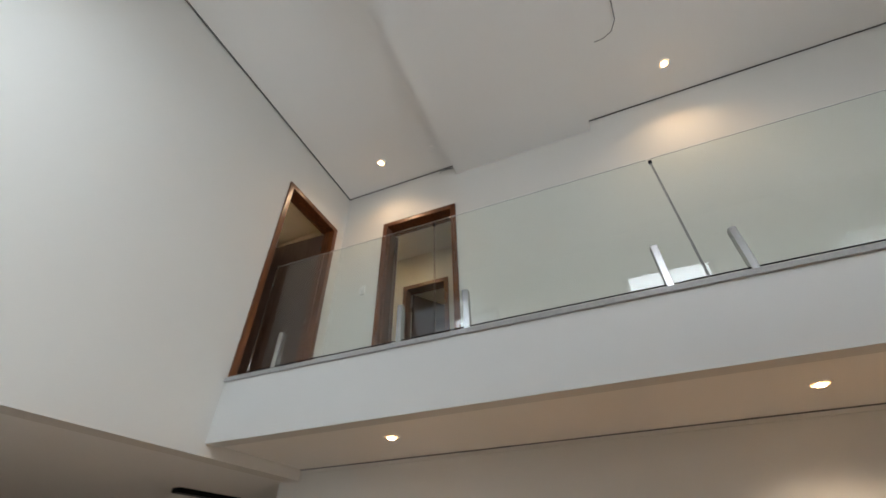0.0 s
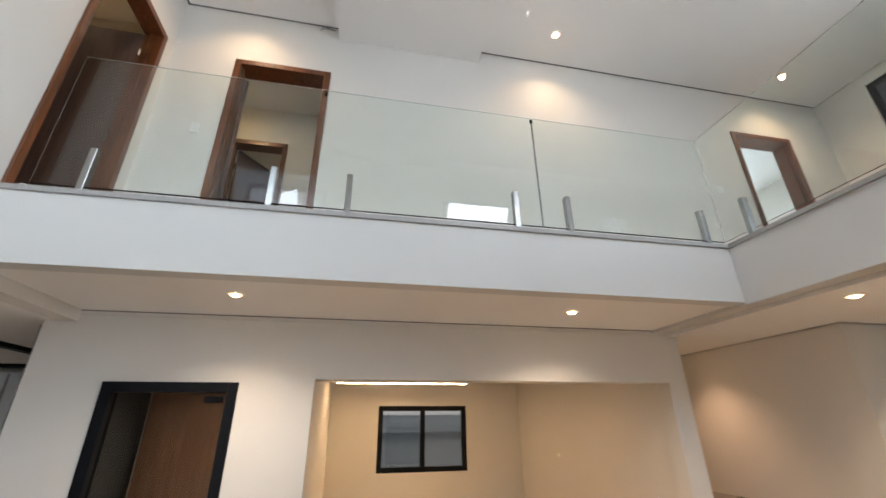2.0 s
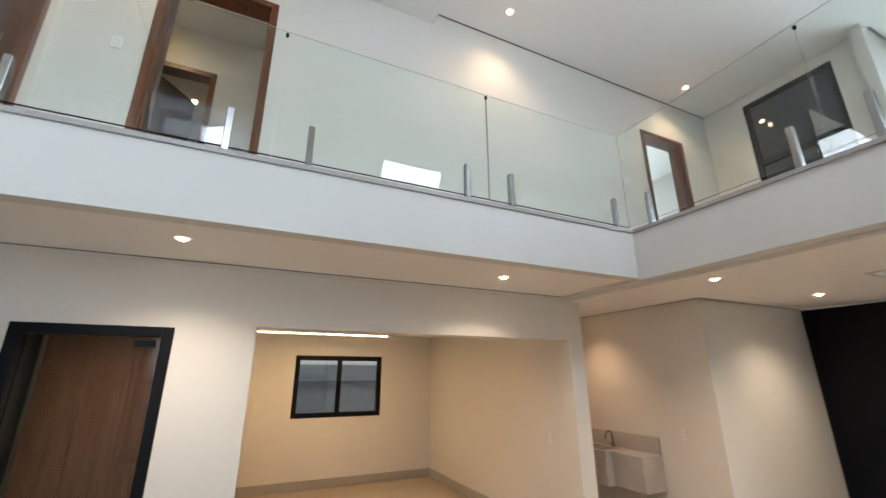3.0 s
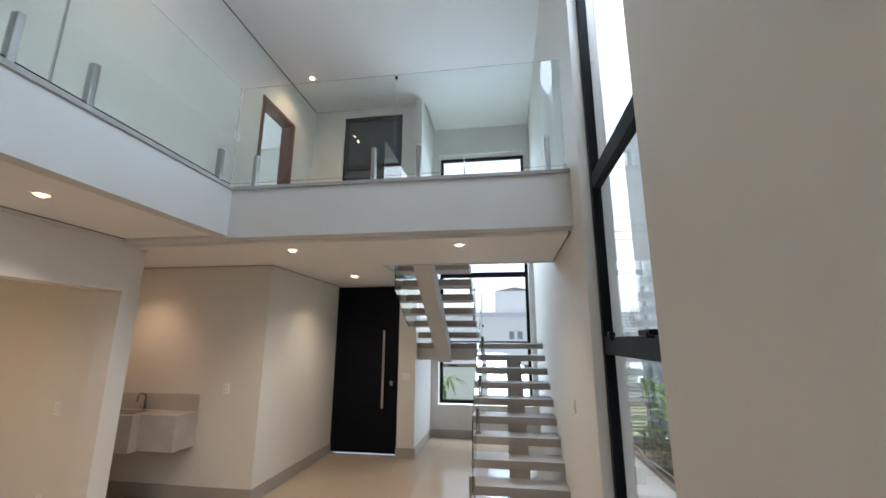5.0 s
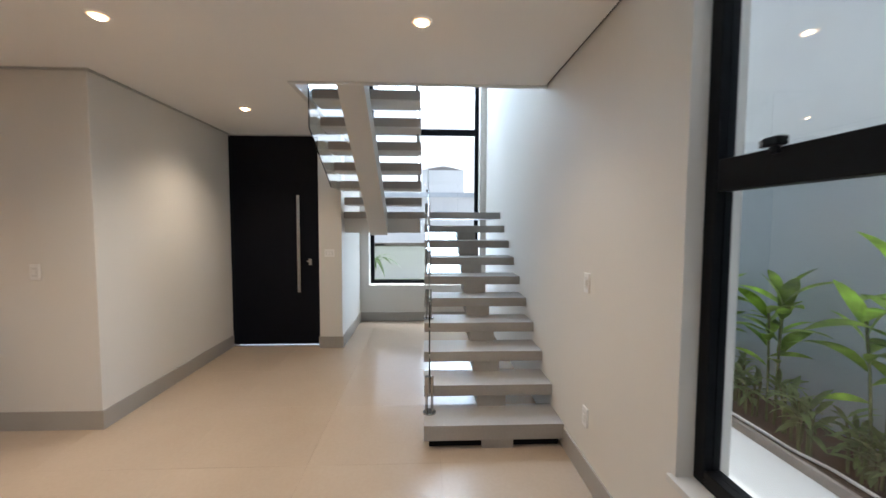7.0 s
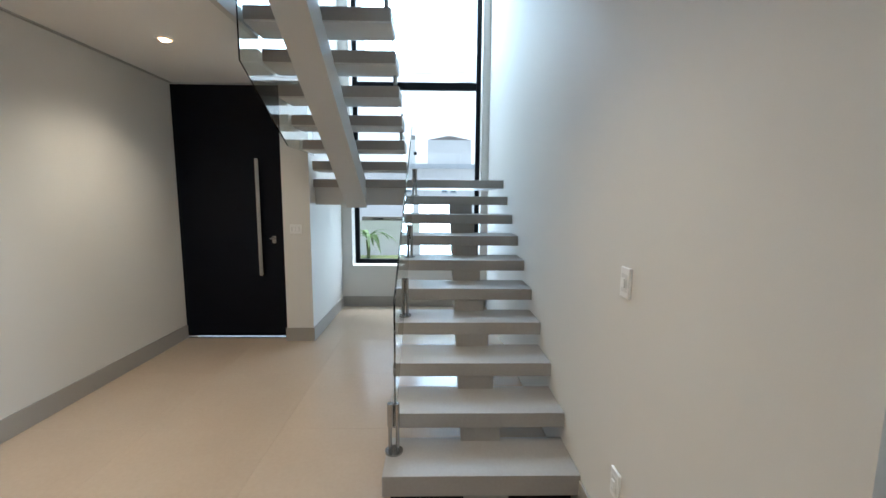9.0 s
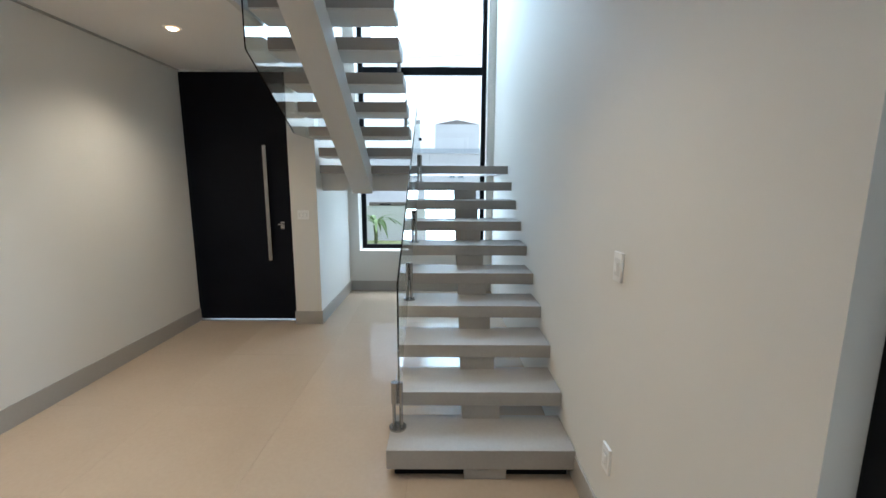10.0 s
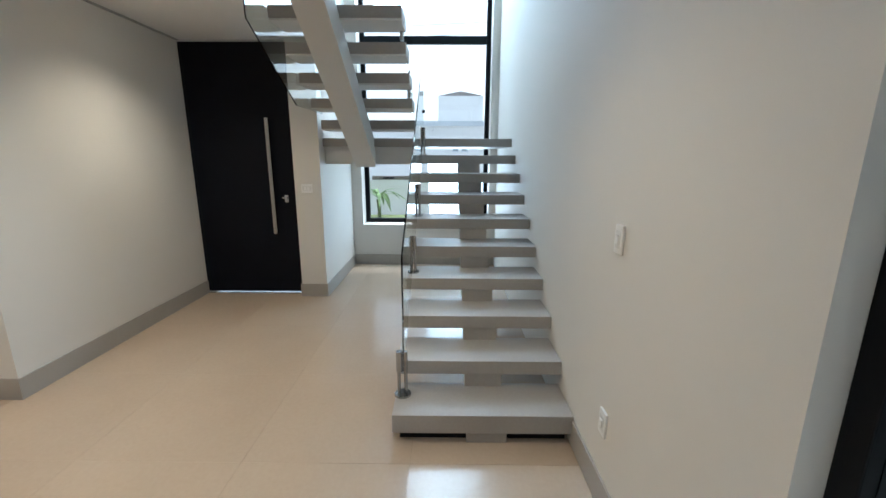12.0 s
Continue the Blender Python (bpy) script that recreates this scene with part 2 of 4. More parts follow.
def slab_with_holes(a0, a1, b0, b1, c0, c1, holes, axis):
    """A wall ('x' or 'y': the axis of its thickness c) or slab ('z') with rectangular openings given as (a0, a1, b0, b1)."""
    sa = sorted({a0, a1, *[h[0] for h in holes], *[h[1] for h in holes]})
    sb = sorted({b0, b1, *[h[2] for h in holes], *[h[3] for h in holes]})
    sa = [v for v in sa if a0 <= v <= a1]
    sb = [v for v in sb if b0 <= v <= b1]

    def place(a, b, c):
        return {'x': (c, a, b), 'y': (a, c, b), 'z': (a, b, c)}[axis]

    def solid(i, j):
        if not (0 <= i < len(sa) - 1 and 0 <= j < len(sb) - 1):
            return False
        ma, mb = (sa[i] + sa[i + 1]) / 2, (sb[j] + sb[j + 1]) / 2
        return not any(h[0] < ma < h[1] and h[2] < mb < h[3] for h in holes)

    bm = bmesh.new()
    cache = {}

    def v(a, b, c):
        k = (round(a, 5), round(b, 5), c)
        if k not in cache:
            cache[k] = bm.verts.new(place(a, b, c))
        return cache[k]

    for i in range(len(sa) - 1):
        for j in range(len(sb) - 1):
            if not solid(i, j):
                continue
            A, B, C, D = sa[i], sa[i + 1], sb[j], sb[j + 1]
            for c in (c0, c1):
                bm.faces.new((v(A, C, c), v(B, C, c), v(B, D, c), v(A, D, c)))
            if not solid(i - 1, j):
                bm.faces.new((v(A, C, c0), v(A, D, c0), v(A, D, c1), v(A, C, c1)))
            if not solid(i + 1, j):
                bm.faces.new((v(B, C, c0), v(B, D, c0), v(B, D, c1), v(B, C, c1)))
            if not solid(i, j - 1):
                bm.faces.new((v(A, C, c0), v(B, C, c0), v(B, C, c1), v(A, C, c1)))
            if not solid(i, j + 1):
                bm.faces.new((v(A, D, c0), v(B, D, c0), v(B, D, c1), v(A, D, c1)))
    return bm


# ---- plan ----
XL, XF, YF = -1.42, 3.65, 3.15        # left wall, mezzanine fronts
YW = 4.275                            # long wall
ZS, ZL, ZU, ZC = 2.73, 2.67, 3.096, 6.25   # soffit, lower ceiling, upper floor, high ceiling
ZE = 3.158                            # top of the mezzanine fronts
XD, XE, YS = 6.90, 8.32, 2.02         # door wall, stair end wall, wall beside the stair
XB = 7.31                             # upper end wall
WIN = ((-1.18, 0.06), (1.985, 3.265))
WZ0, WZ1 = 0.56, 5.46

# ---- walls ----
structure("wall_south", slab_with_holes(-8.0, 8.75, -0.02, 6.6, -0.22, 0.0, [(a, b, WZ0, WZ1) for a, b in WIN], 'y'), M_WALL,
          "tall off-white painted wall with narrow full-height windows", "wall")
structure("wall_north_lower", slab_with_holes(-1.66, 3.94, 0.0, ZS + 0.02, YW, YW + 0.2, [(-1.128, -0.176, -1, 2.195), (0.40, 3.742, -1, 2.228)], 'y'), M_WALL,
          "off-white wall with a glass door and a wide opening", "wall")
structure("wall_north_upper", slab_with_holes(XL - 0.2, XB + 0.2, ZU - 0.4, 6.6, YW - 0.02, YW + 0.18, [(-0.76, 0.18, ZU, 5.52), (5.58, 6.51, ZU, 5.52)], 'y'), M_WALL,
          "pale upper wall behind the mezzanine with two door openings", "wall")
structure("wall_west_upper", slab_with_holes(0.0, YW - 0.02, 2.638, 6.6, XL - 0.15, XL, [(3.19, 4.07, ZU, 5.52)], 'x'), M_WALL,
          "tall white wall above the kitchen opening with a door", "wall")
structure("wall_niche_east", boxes((4.89, 3.42, 0.0, 5.05, 6.2, ZL + 0.05)), M_WALL, "off-white wall carrying the washbasin", "wall")
structure("wall_entry", boxes((5.05, 3.42, 0.0, 7.2, 3.58, ZL + 0.05)), M_WALL, "off-white entrance wall beside the black door", "wall")
structure("wall_door_side", boxes((XD, YS, 0.0, 7.1, 2.30, ZL + 0.05)), M_WALL, "narrow off-white wall beside the front door", "wall")
structure("wall_stair_side", boxes((7.1, YS, 0.0, XE, 2.15, 6.6)), M_WALL, "white wall beside the stair landing", "wall")
structure("wall_stair_end", slab_with_holes(0.0, 2.15, -0.02, 6.6, XE, 8.75, [(0.10, 1.88, 0.58, 5.65)], 'x'), M_WALL,
          "white end wall with a tall window behind the stair", "wall")
structure("wall_upper_east", slab_with_holes(2.15, YW - 0.02, ZU - 0.4, 6.6, XB, XB + 0.2, [(2.45, 3.63, 4.1, 6.10)], 'x'), M_WALL,
          "pale upper wall with a dark window", "wall")
structure("wall_dining_east", boxes((3.80, YW + 0.2, 0.0, 3.94, 8.5, 2.75)), M_WALL, "warm lit side wall of the dining niche", "wall")
structure("wall_dining_west", boxes((0.15, YW + 0.2, 0.0, 0.33, 8.5, 2.75)), M_WALL, "warm lit side wall of the dining niche", "wall")
structure("wall_dining_back", slab_with_holes(0.10, 3.94, 0.0, 2.75, 8.5, 8.7, [(1.17, 2.775, 1.12, 2.19)], 'y'), M_WALL, "warm lit back wall with a black window", "wall")
structure("wall_lavabo_back", boxes((3.94, 6.0, 0.0, 4.89, 6.2, 2.75)), M_WALL, "plain wall closing the washbasin niche", "wall")
structure("wall_pantry_back", boxes((-1.66, 6.4, 0.0, 0.10, 6.55, 2.75)), M_WALL, "plain wall of the room behind the glass door", "wall")
# side wall toned dark to hold the reflection in the glass door's pane
structure("wall_pantry_west", boxes((-1.80, YW + 0.2, 0.0, -1.66, 6.55, 2.75)), M_SLATE, "side wall coloured for the dark reflection in the glass door", "wall")
structure("wall_kitchen_west", boxes((-8.2, 0.0, 0.0, -8.0, 7.7, 2.75)), M_WALL, "plain kitchen wall", "wall")
structure("wall_kitchen_north", boxes((-8.0, 7.5, 0.0, -1.66, 7.7, 2.75)), M_WALL, "kitchen wall behind grey cabinets", "wall")
structure("wall_kitchen_link", boxes((-1.80, 6.55, 0.0, -1.66, 7.5, 2.75)), M_WALL, "plain kitchen wall", "wall")


# ---- floors and ceilings ----
floor = structure("floor", boxes((-8.2, -0.22, -0.15, 8.75, 8.7, -0.004)), M_GROUT, "beige matt porcelain floor in large tiles", "floor")
structure("ceiling_high", boxes((XL + 0.03, 0.0, ZC, XB - 0.03, YW - 0.05, ZC + 0.05), (XB - 0.03, 0.0, ZC, XE, 1.985, ZC + 0.05)), M_CEIL, "high white plaster ceiling with a shadow gap", "ceiling")
structure("roof_slab", boxes((-5.2, -0.25, 6.42, 8.8, 8.8, 6.6)), M_GAP, "flat roof slab above the ceiling", "roof")
structure("ceiling_band", boxes((0.25, 0.0, 6.085, 1.97, YW - 0.02, ZC)), M_CEIL, "dropped white plaster ceiling band", "ceiling")
structure("ceiling_soffit", boxes((XL + 0.004, YF + 0.12, ZS, XF - 0.002, YW - 0.03, ZS + 0.05)), M_CEIL, "white plaster soffit under the mezzanine", "ceiling")
structure("ceiling_lower", slab_with_holes(XF + 0.167, XD + 0.09, 0.02, 6.0, ZL, ZL + 0.05, [(5.086, 7.2, -1, YS), (4.86, 7.2, 3.39, 7.0), (3.6, 3.96, YW - 0.02, 7)], 'z'), M_CEIL, "white plaster ceiling of the entrance", "ceiling")
structure("ceiling_dining", boxes((0.33, YW + 0.2, 2.60, 3.80, 8.48, 2.70)), M_CEIL, "white plaster ceiling of the dining niche", "ceiling")
structure("ceiling_pantry", boxes((-1.66, YW + 0.2, 2.60, 0.10, 6.4, 2.75)), M_CEIL, "white plaster ceiling", "ceiling")
structure("ceiling_kitchen", boxes((-8.0, 0.0, 2.643, XL - 0.15, 7.5, 2.75)), M_CEIL, "white plaster kitchen ceiling", "ceiling")

# strips in the shadow gaps, with the gaps' shade put into their colour
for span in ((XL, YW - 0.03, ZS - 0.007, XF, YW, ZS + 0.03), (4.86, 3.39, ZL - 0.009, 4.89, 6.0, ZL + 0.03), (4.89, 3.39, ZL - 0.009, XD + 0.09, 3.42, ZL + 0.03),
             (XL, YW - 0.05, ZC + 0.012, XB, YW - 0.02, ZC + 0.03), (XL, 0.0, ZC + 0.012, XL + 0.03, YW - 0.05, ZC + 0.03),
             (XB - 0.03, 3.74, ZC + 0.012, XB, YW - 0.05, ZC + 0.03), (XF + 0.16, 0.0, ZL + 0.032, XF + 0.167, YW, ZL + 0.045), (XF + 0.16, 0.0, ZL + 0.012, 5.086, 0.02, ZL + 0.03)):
    structure("trim", boxes(span), M_GAP2 if span[0] > 4.8 and span[2] < 3 else M_GAP, "strip coloured for the shade of the ceiling's shadow gap", "trim")

# mezzanine slab, fascias and granite curb
structure("mezzanine_slab", slab_with_holes(XL, XB, 0.0, YW - 0.02, 2.86, ZU, [(XL - 1, XF + 0.1, -1, YF + 0.1), (5.05, 9, -1, YS)], 'z'), M_TILE, "upper gallery slab", "floor")
structure("fascia_long", boxes((XL, YF, 2.718, XF, YF + 0.12, ZE + 0.01)), M_WHITE, "white plaster mezzanine front", "fascia")
structure("fascia_short", boxes((XF, 0.0, 2.70, XF + 0.16, YF + 0.12, ZE + 0.01)), M_WHITE, "white plaster mezzanine front across the room", "fascia")
structure("lintel_beam", boxes((XF, YF + 0.12, 2.70, XF + 0.16, YW, 2.86)), M_WHITE, "white plaster beam under the mezzanine", "beam")
structure("stair_void_fascia", boxes((5.05, 0.004, 2.66, 5.102, YS - 0.012, ZU - 0.004)), M_WHITE, "white slab edge above the stair", "fascia")
structure("stair_void_fascia_side", boxes((5.052, YS - 0.012, 2.66, XB - 0.004, YS + 0.03, ZU - 0.004)), M_WHITE, "white slab edge beside the stair", "fascia")
structure("curb_long", boxes((XL, YF - 0.02, ZE + 0.01, XF + 0.10, YF + 0.13, ZE + 0.045), bevel=0.003), M_GRANITE, "grey granite curb along the gallery edge", "curb")
structure("curb_short", boxes((XF - 0.02, 0.0, ZE + 0.01, XF + 0.13, YF - 0.02, ZE + 0.045), bevel=0.003), M_GRANITE, "grey granite curb along the gallery edge", "curb")

# upper rooms behind the doors
structure("upper_room_floor", boxes((-5.0, YW + 0.18, 2.95, 8.4, 8.6, ZU)), M_TILE, "floor of the upper rooms", "floor")
structure("upper_room_ceiling", boxes((-5.0, YW + 0.18, 6.05, 8.4, 8.6, 6.2)), M_CEIL, "ceiling of the upper rooms", "ceiling")
structure("wall_upper_hall_west", boxes((-1.9, YW + 0.33, ZU, -1.75, 8.6, 6.1)), M_WALL, "plain hall wall", "wall")
structure("wall_upper_hall_east", boxes((1.1, YW + 0.18, ZU, 1.25, 8.6, 6.1)), M_WALL, "plain hall wall", "wall")
structure("wall_upper_hall_back", slab_with_holes(-1.75, 1.1, ZU, 6.1, 5.6, 5.75, [(-1.14, -0.45, ZU, 5.45)], 'y'), M_WALL, "warm lit hall wall with an inner door", "wall")
structure("wall_upper_north", boxes((-5.0, 8.6, ZU, 8.4, 8.75, 6.1)), M_WALL, "plain outer wall", "wall")
structure("wall_upper_bed_west", boxes((4.4, YW + 0.18, ZU, 4.55, 8.6, 6.1)), M_WALL, "plain bedroom wall", "wall")
structure("wall_upper_bed_east", slab_with_holes(YW + 0.18, 8.6, ZU, 6.1, 8.25, 8.4, [(6.95, 8.35, 4.1, 5.5)], 'x'), M_WALL, "bedroom wall with a window", "wall")
structure("west_room_floor", boxes((-5.0, 0.0, 2.95, XL - 0.15, YW + 0.18, ZU)), M_TILE, "floor of the upper west room", "floor")
structure("west_room_ceiling", boxes((-5.0, 0.0, 6.05, XL - 0.15, YW + 0.18, 6.2)), M_CEIL, "ceiling of the upper west room", "ceiling")
structure("wall_west_room_end", boxes((-5.15, 0.0, ZU, -5.0, 8.6, 6.1)), M_WALL, "plain room wall", "wall")
structure("wall_west_room_north", boxes((-5.0, YW + 0.18, ZU, XL - 0.15, YW + 0.33, 6.1)), M_WALL, "plain room wall", "wall")


# ---- ceiling lights ----
def downlight(x, y, z, watts=15.0, color=(1.0, 0.79, 0.56), face=M_LAMP, size=0.044, cone=135):
    lamp = thing("downlight", (x, y, z), "small round recessed warm spotlight in the white ceiling", "ceiling light", "recessed spotlights")
    bm = bmesh.new()
    bmesh.ops.create_cone(bm, cap_ends=True, segments=28, radius1=size * 1.30, radius2=size * 1.45, depth=0.006, matrix=Matrix.Translation((0, 0, -0.003)))
    part("trim_ring", bm, M_PLASTIC, lamp)
    # on warm lamps this ring glows in place of the bulb's halo
    bm = bmesh.new()
    bmesh.ops.create_cone(bm, cap_ends=True, segments=28, radius1=size * 0.98, radius2=size * 1.02, depth=0.003, matrix=Matrix.Translation((0, 0, -0.0072)))
    part("halo_ring", bm, M_HALO if face is M_LAMP else M_PLASTIC, lamp, "ring round the bulb that stands in for its halo")
    bm = bmesh.new()
    bmesh.ops.create_uvsphere(bm, u_segments=20, v_segments=8, radius=1.0, matrix=Matrix.Translation((0, 0, -0.008)) @ Matrix.Diagonal((size * 0.66, size * 0.66, 0.013, 1)))
    part("bulb", bm, face, lamp, "glowing lamp face")
    if watts:
        data = bpy.data.lights.new("downlight", 'SPOT')
        data.energy, data.color, data.shadow_soft_size = watts, color, 0.03
        data.spot_size, data.spot_blend = radians(cone), 0.9
        spot = new("downlight_lamp", data)
        spot.matrix_world = Matrix.Translation((x, y, z - 0.03))
    return lamp


for x in (-0.65, 2.835, 6.20):
    downlight(x, 3.81, ZC, 19, (1.0, 0.72, 0.43))
for x, y in ((-0.14, 3.61), (2.463, 3.67)):
    downlight(x, y, ZS, 31, (1.0, 0.82, 0.62))
for x, y, watts in ((4.09, 2.72, 33), (4.07, 1.0, 23), (5.84, 2.71, 31)):
    downlight(x, y, ZL, watts, cone=126)
downlight(4.42, 4.9, ZL, 16, (1.0, 0.62, 0.36), cone=112)


# ---- windows ----
def window_bars(name, x, y0, y1, z0, z1, bars, label, axis='x', depth=0.07, width=0.06, glass=M_GLASS, uprights=()):
    """A black aluminium window in a plane of constant x (or y), with horizontal bars at the heights given."""
    w = thing(name, (0, 0, 0), label, "window", kind="structure")

    def span(a0, b0, a1, b1, c0, c1):
        return (c0, a0, b0, c1, a1, b1) if axis == 'x' else (a0, c0, b0, a1, c1, b1)

    c0, c1 = x - depth / 2, x + depth / 2
    fr = boxes(span(y0, z0, y0 + width, z1, c0, c1), span(y1 - width, z0, y1, z1, c0, c1), span(y0 + width, z0, y1 - width, z0 + width, c0, c1), span(y0 + width, z1 - width, y1 - width, z1, c0, c1), bevel=0.004)
    part("window_frame", fr, M_BLACK, w)
    for b0, b1 in bars:
        part("transom", boxes(span(y0 + width, b0, y1 - width, b1, c0 + 0.004, c1 - 0.004), bevel=0.004), M_BLACK, w)
    for u in uprights:
        part("mullion", boxes(span(u - width / 2, z0 + width, u + width / 2, z1 - width, c0 + 0.008, c1 - 0.008), bevel=0.004), M_BLACK, w)
    edges = [z0 + width] + [v for b in bars for v in b] + [z1 - width]
    for g0, g1 in zip(edges[::2], edges[1::2]):
        p = part("pane", boxes(span(y0 + width, g0, y1 - width, g1, x - 0.003, x + 0.003)), glass, w)
        p.visible_shadow = False
    return w


for n, (a, b) in enumerate(WIN):
    w = window_bars(f"window_{n + 1}", -0.105, a, b, WZ0 + 0.02, WZ1, ((1.685, 1.798), (2.85, 2.97)), "tall narrow black aluminium window onto the side garden", axis='y')
    part("window_sill", boxes((a - 0.03, -0.24, WZ0 - 0.012, b + 0.03, 0.02, WZ0 + 0.018), bevel=0.003), M_WHITE, w, "white stone sill")
    part("latch", boxes((a + 0.21, -0.078, 1.798, a + 0.37, -0.035, 1.826), (a + 0.23, -0.066, 1.785, a + 0.27, -0.03, 1.815), bevel=0.006), M_BLACK, w)
    part("stay", boxes((b - 0.345, -0.076, 1.798, b - 0.285, -0.04, 1.826), (b - 0.33, -0.07, 1.775, b - 0.305, -0.045, 1.80), bevel=0.005), M_BLACK, w)
    part("stay_tip", boxes((b - 0.285, -0.070, 1.800, b - 0.268, -0.046, 1.822), bevel=0.003), M_STEEL, w)
window_bars("window_3", 8.58, 0.10, 1.88, 0.58, 5.65, ((1.675, 1.75), (3.02, 3.12), (4.45, 4.53)), "tall black framed stair window onto the street")
window_bars("window_4", XB + 0.06, 2.45, 3.63, 4.1, 6.10, ((4.98, 5.09),), "upper window with an opaque dark pane in a black frame", glass=M_DARKPANE, width=0.07)
window_bars("window_5", 8.56, 1.17, 2.775, 1.12, 2.19, (), "two-leaf black aluminium kitchen window", axis='y', uprights=(1.97,), width=0.085)
window_bars("window_7", 8.32, 6.95, 8.35, 4.1, 5.5, (), "unseen bedroom window", width=0.05)


# ---- stair ----
RISE, RUN, X0 = 0.172, 0.281, 4.503
stair = thing("staircase", (X0, 0.5, 0.0), "floating stair of grey porcelain treads on a central beam", "staircase")


def at_base(bm, ob):
    bmesh.ops.translate(bm, verts=bm.verts, vec=-Vector(ob.location))
    return bm


TH = 0.085
# black boards stand in for the shade in the gap under the first tread
part("shade_board", at_base(boxes((X0 + 0.05, 0.03, -0.003, X0 + 0.09, 0.36, 0.072)), stair), M_BLACK, stair, "black board put in for the shade under the first tread")
part("shade_board", at_base(boxes((X0 + 0.05, 0.58, -0.003, X0 + 0.09, 0.95, 0.072)), stair), M_BLACK, stair, "black board put in for the shade under the first tread")
for i in range(1, 10):
    z = RISE * i
    x = X0 + RUN * (i - 1)
    part("tread", at_base(boxes((x, 0.004, z - (TH if i > 1 else 0.108), x + RUN + 0.05, 0.986, z), bevel=0.003), stair), M_TREAD, stair)
    part("riser_block", at_base(boxes((x + 0.012, 0.36, z - RISE, x + RUN + 0.04, 0.58, z - TH)), stair), M_TREAD, stair)
ZLAND = RISE * 10
part("landing", at_base(boxes((X0 + RUN * 9, 0.004, ZLAND - TH, XE - 0.004, YS - 0.004, ZLAND), bevel=0.003), stair), M_TREAD, stair)
part("landing_soffit", at_base(boxes((X0 + RUN * 9 + 0.06, 1.04, ZLAND - 0.27, XE - 0.006, YS - 0.006, ZLAND - TH)), stair), M_WHITE, stair, "white plaster underside of the landing")
RISE2 = (ZU - ZLAND) / 8
XT = X0 + RUN * 9
for i in range(1, 8):
    z = ZLAND + RISE2 * i
    x0 = 7.155 - RUN * i
    x1 = x0 + RUN + 0.03
    tr = part("tread", at_base(boxes((x0, 1.02, z - TH, x1, YS - 0.045, z), bevel=0.003), stair), M_TREAD, stair)
    part("tread_soffit", at_base(boxes((x0 + 0.004, 1.024, z - TH - 0.012, x1 - 0.004, YS - 0.049, z - TH)), stair), M_WHITE, tr, "white painted underside")


def sloped_beam(xa, za, xb, zb, y0, y1, depth):
    bm = bmesh.new()
    lower = [(xa, za - depth), (xb, zb - depth), (xb, zb), (xa, za)]
    f = [bm.verts.new((x, y0, z)) for x, z in lower]
    g = [bm.verts.new((x, y1, z)) for x, z in lower]
    bm.faces.new(f)
    bm.faces.new(g[::-1])
    for k in range(4):
        bm.faces.new((f[k], f[(k + 1) % 4], g[(k + 1) % 4], g[k]))
    return bm


part("beam", at_base(sloped_beam(7.09, 1.68, 5.05, 2.945, 1.465, 1.68, 0.26), stair), M_WHITE, stair, "white plaster sloping beam")

# ---- front door ----
door = thing("door_1", (7.02, 2.87, 0.0), "tall black pivot front door with a long steel pull", "door", kind="structure")
part("leaf", at_base(boxes((7.0, 2.24, 0.022, 7.06, 3.42, 2.655), bevel=0.004), door), M_DOORBLK, door)
bm = boxes((6.93, 2.54, 0.70, 6.955, 2.58, 1.92), bevel=0.004)
box(bm, 6.95, 2.55, 0.85, 7.0, 2.57, 0.87)
box(bm, 6.95, 2.55, 1.75, 7.0, 2.57, 1.77)
part("pull_handle", at_base(bm, door), M_STEEL, door, "long brushed steel bar")
bm = boxes((6.985, 2.41, 1.04, 7.0, 2.455, 1.12), (6.955, 2.415, 1.085, 6.985, 2.47, 1.10), bevel=0.004)
part("lock", at_base(bm, door), M_STEEL, door, "small steel lock")
part("threshold", at_base(boxes((6.99, 2.285, -0.003, 7.06, 3.42, 0.006)), door), M_STEEL, door)
structure("porch_floor", boxes((7.2, 2.15, -0.003, 9.2, 3.6, 0.004)), M_PAVE, "pale porch paving outside the front door", "floor")

# ---- boundary wall and ground outside ----
structure("ground", boxes((-260, -120, -0.30, 260, 140, -0.16)), M_PAVE, "pale ground around the house", "ground")
structure("side_paving", boxes((-8.0, -1.32, -0.16, 8.7, -0.22, 0.06)), M_PAVE, "pale paving beside the window", "pavement")
structure("boundary_wall", boxes((-8.0, -2.15, -0.16, 8.7, -2.0, 6.15)), M_YARD, "blue-grey painted boundary wall", "wall")

# band coloured darker for the dim lower wall
structure("boundary_wall_dim", boxes((-8.0, -2.0, 0.0, 8.62, -1.985, 1.945), bevel=0.003), M_YARD_DIM, "lower boundary wall, its dimness put into the slate-blue colour", "wall")

# ---- skirting ----
BH, BT = 0.145, 0.012
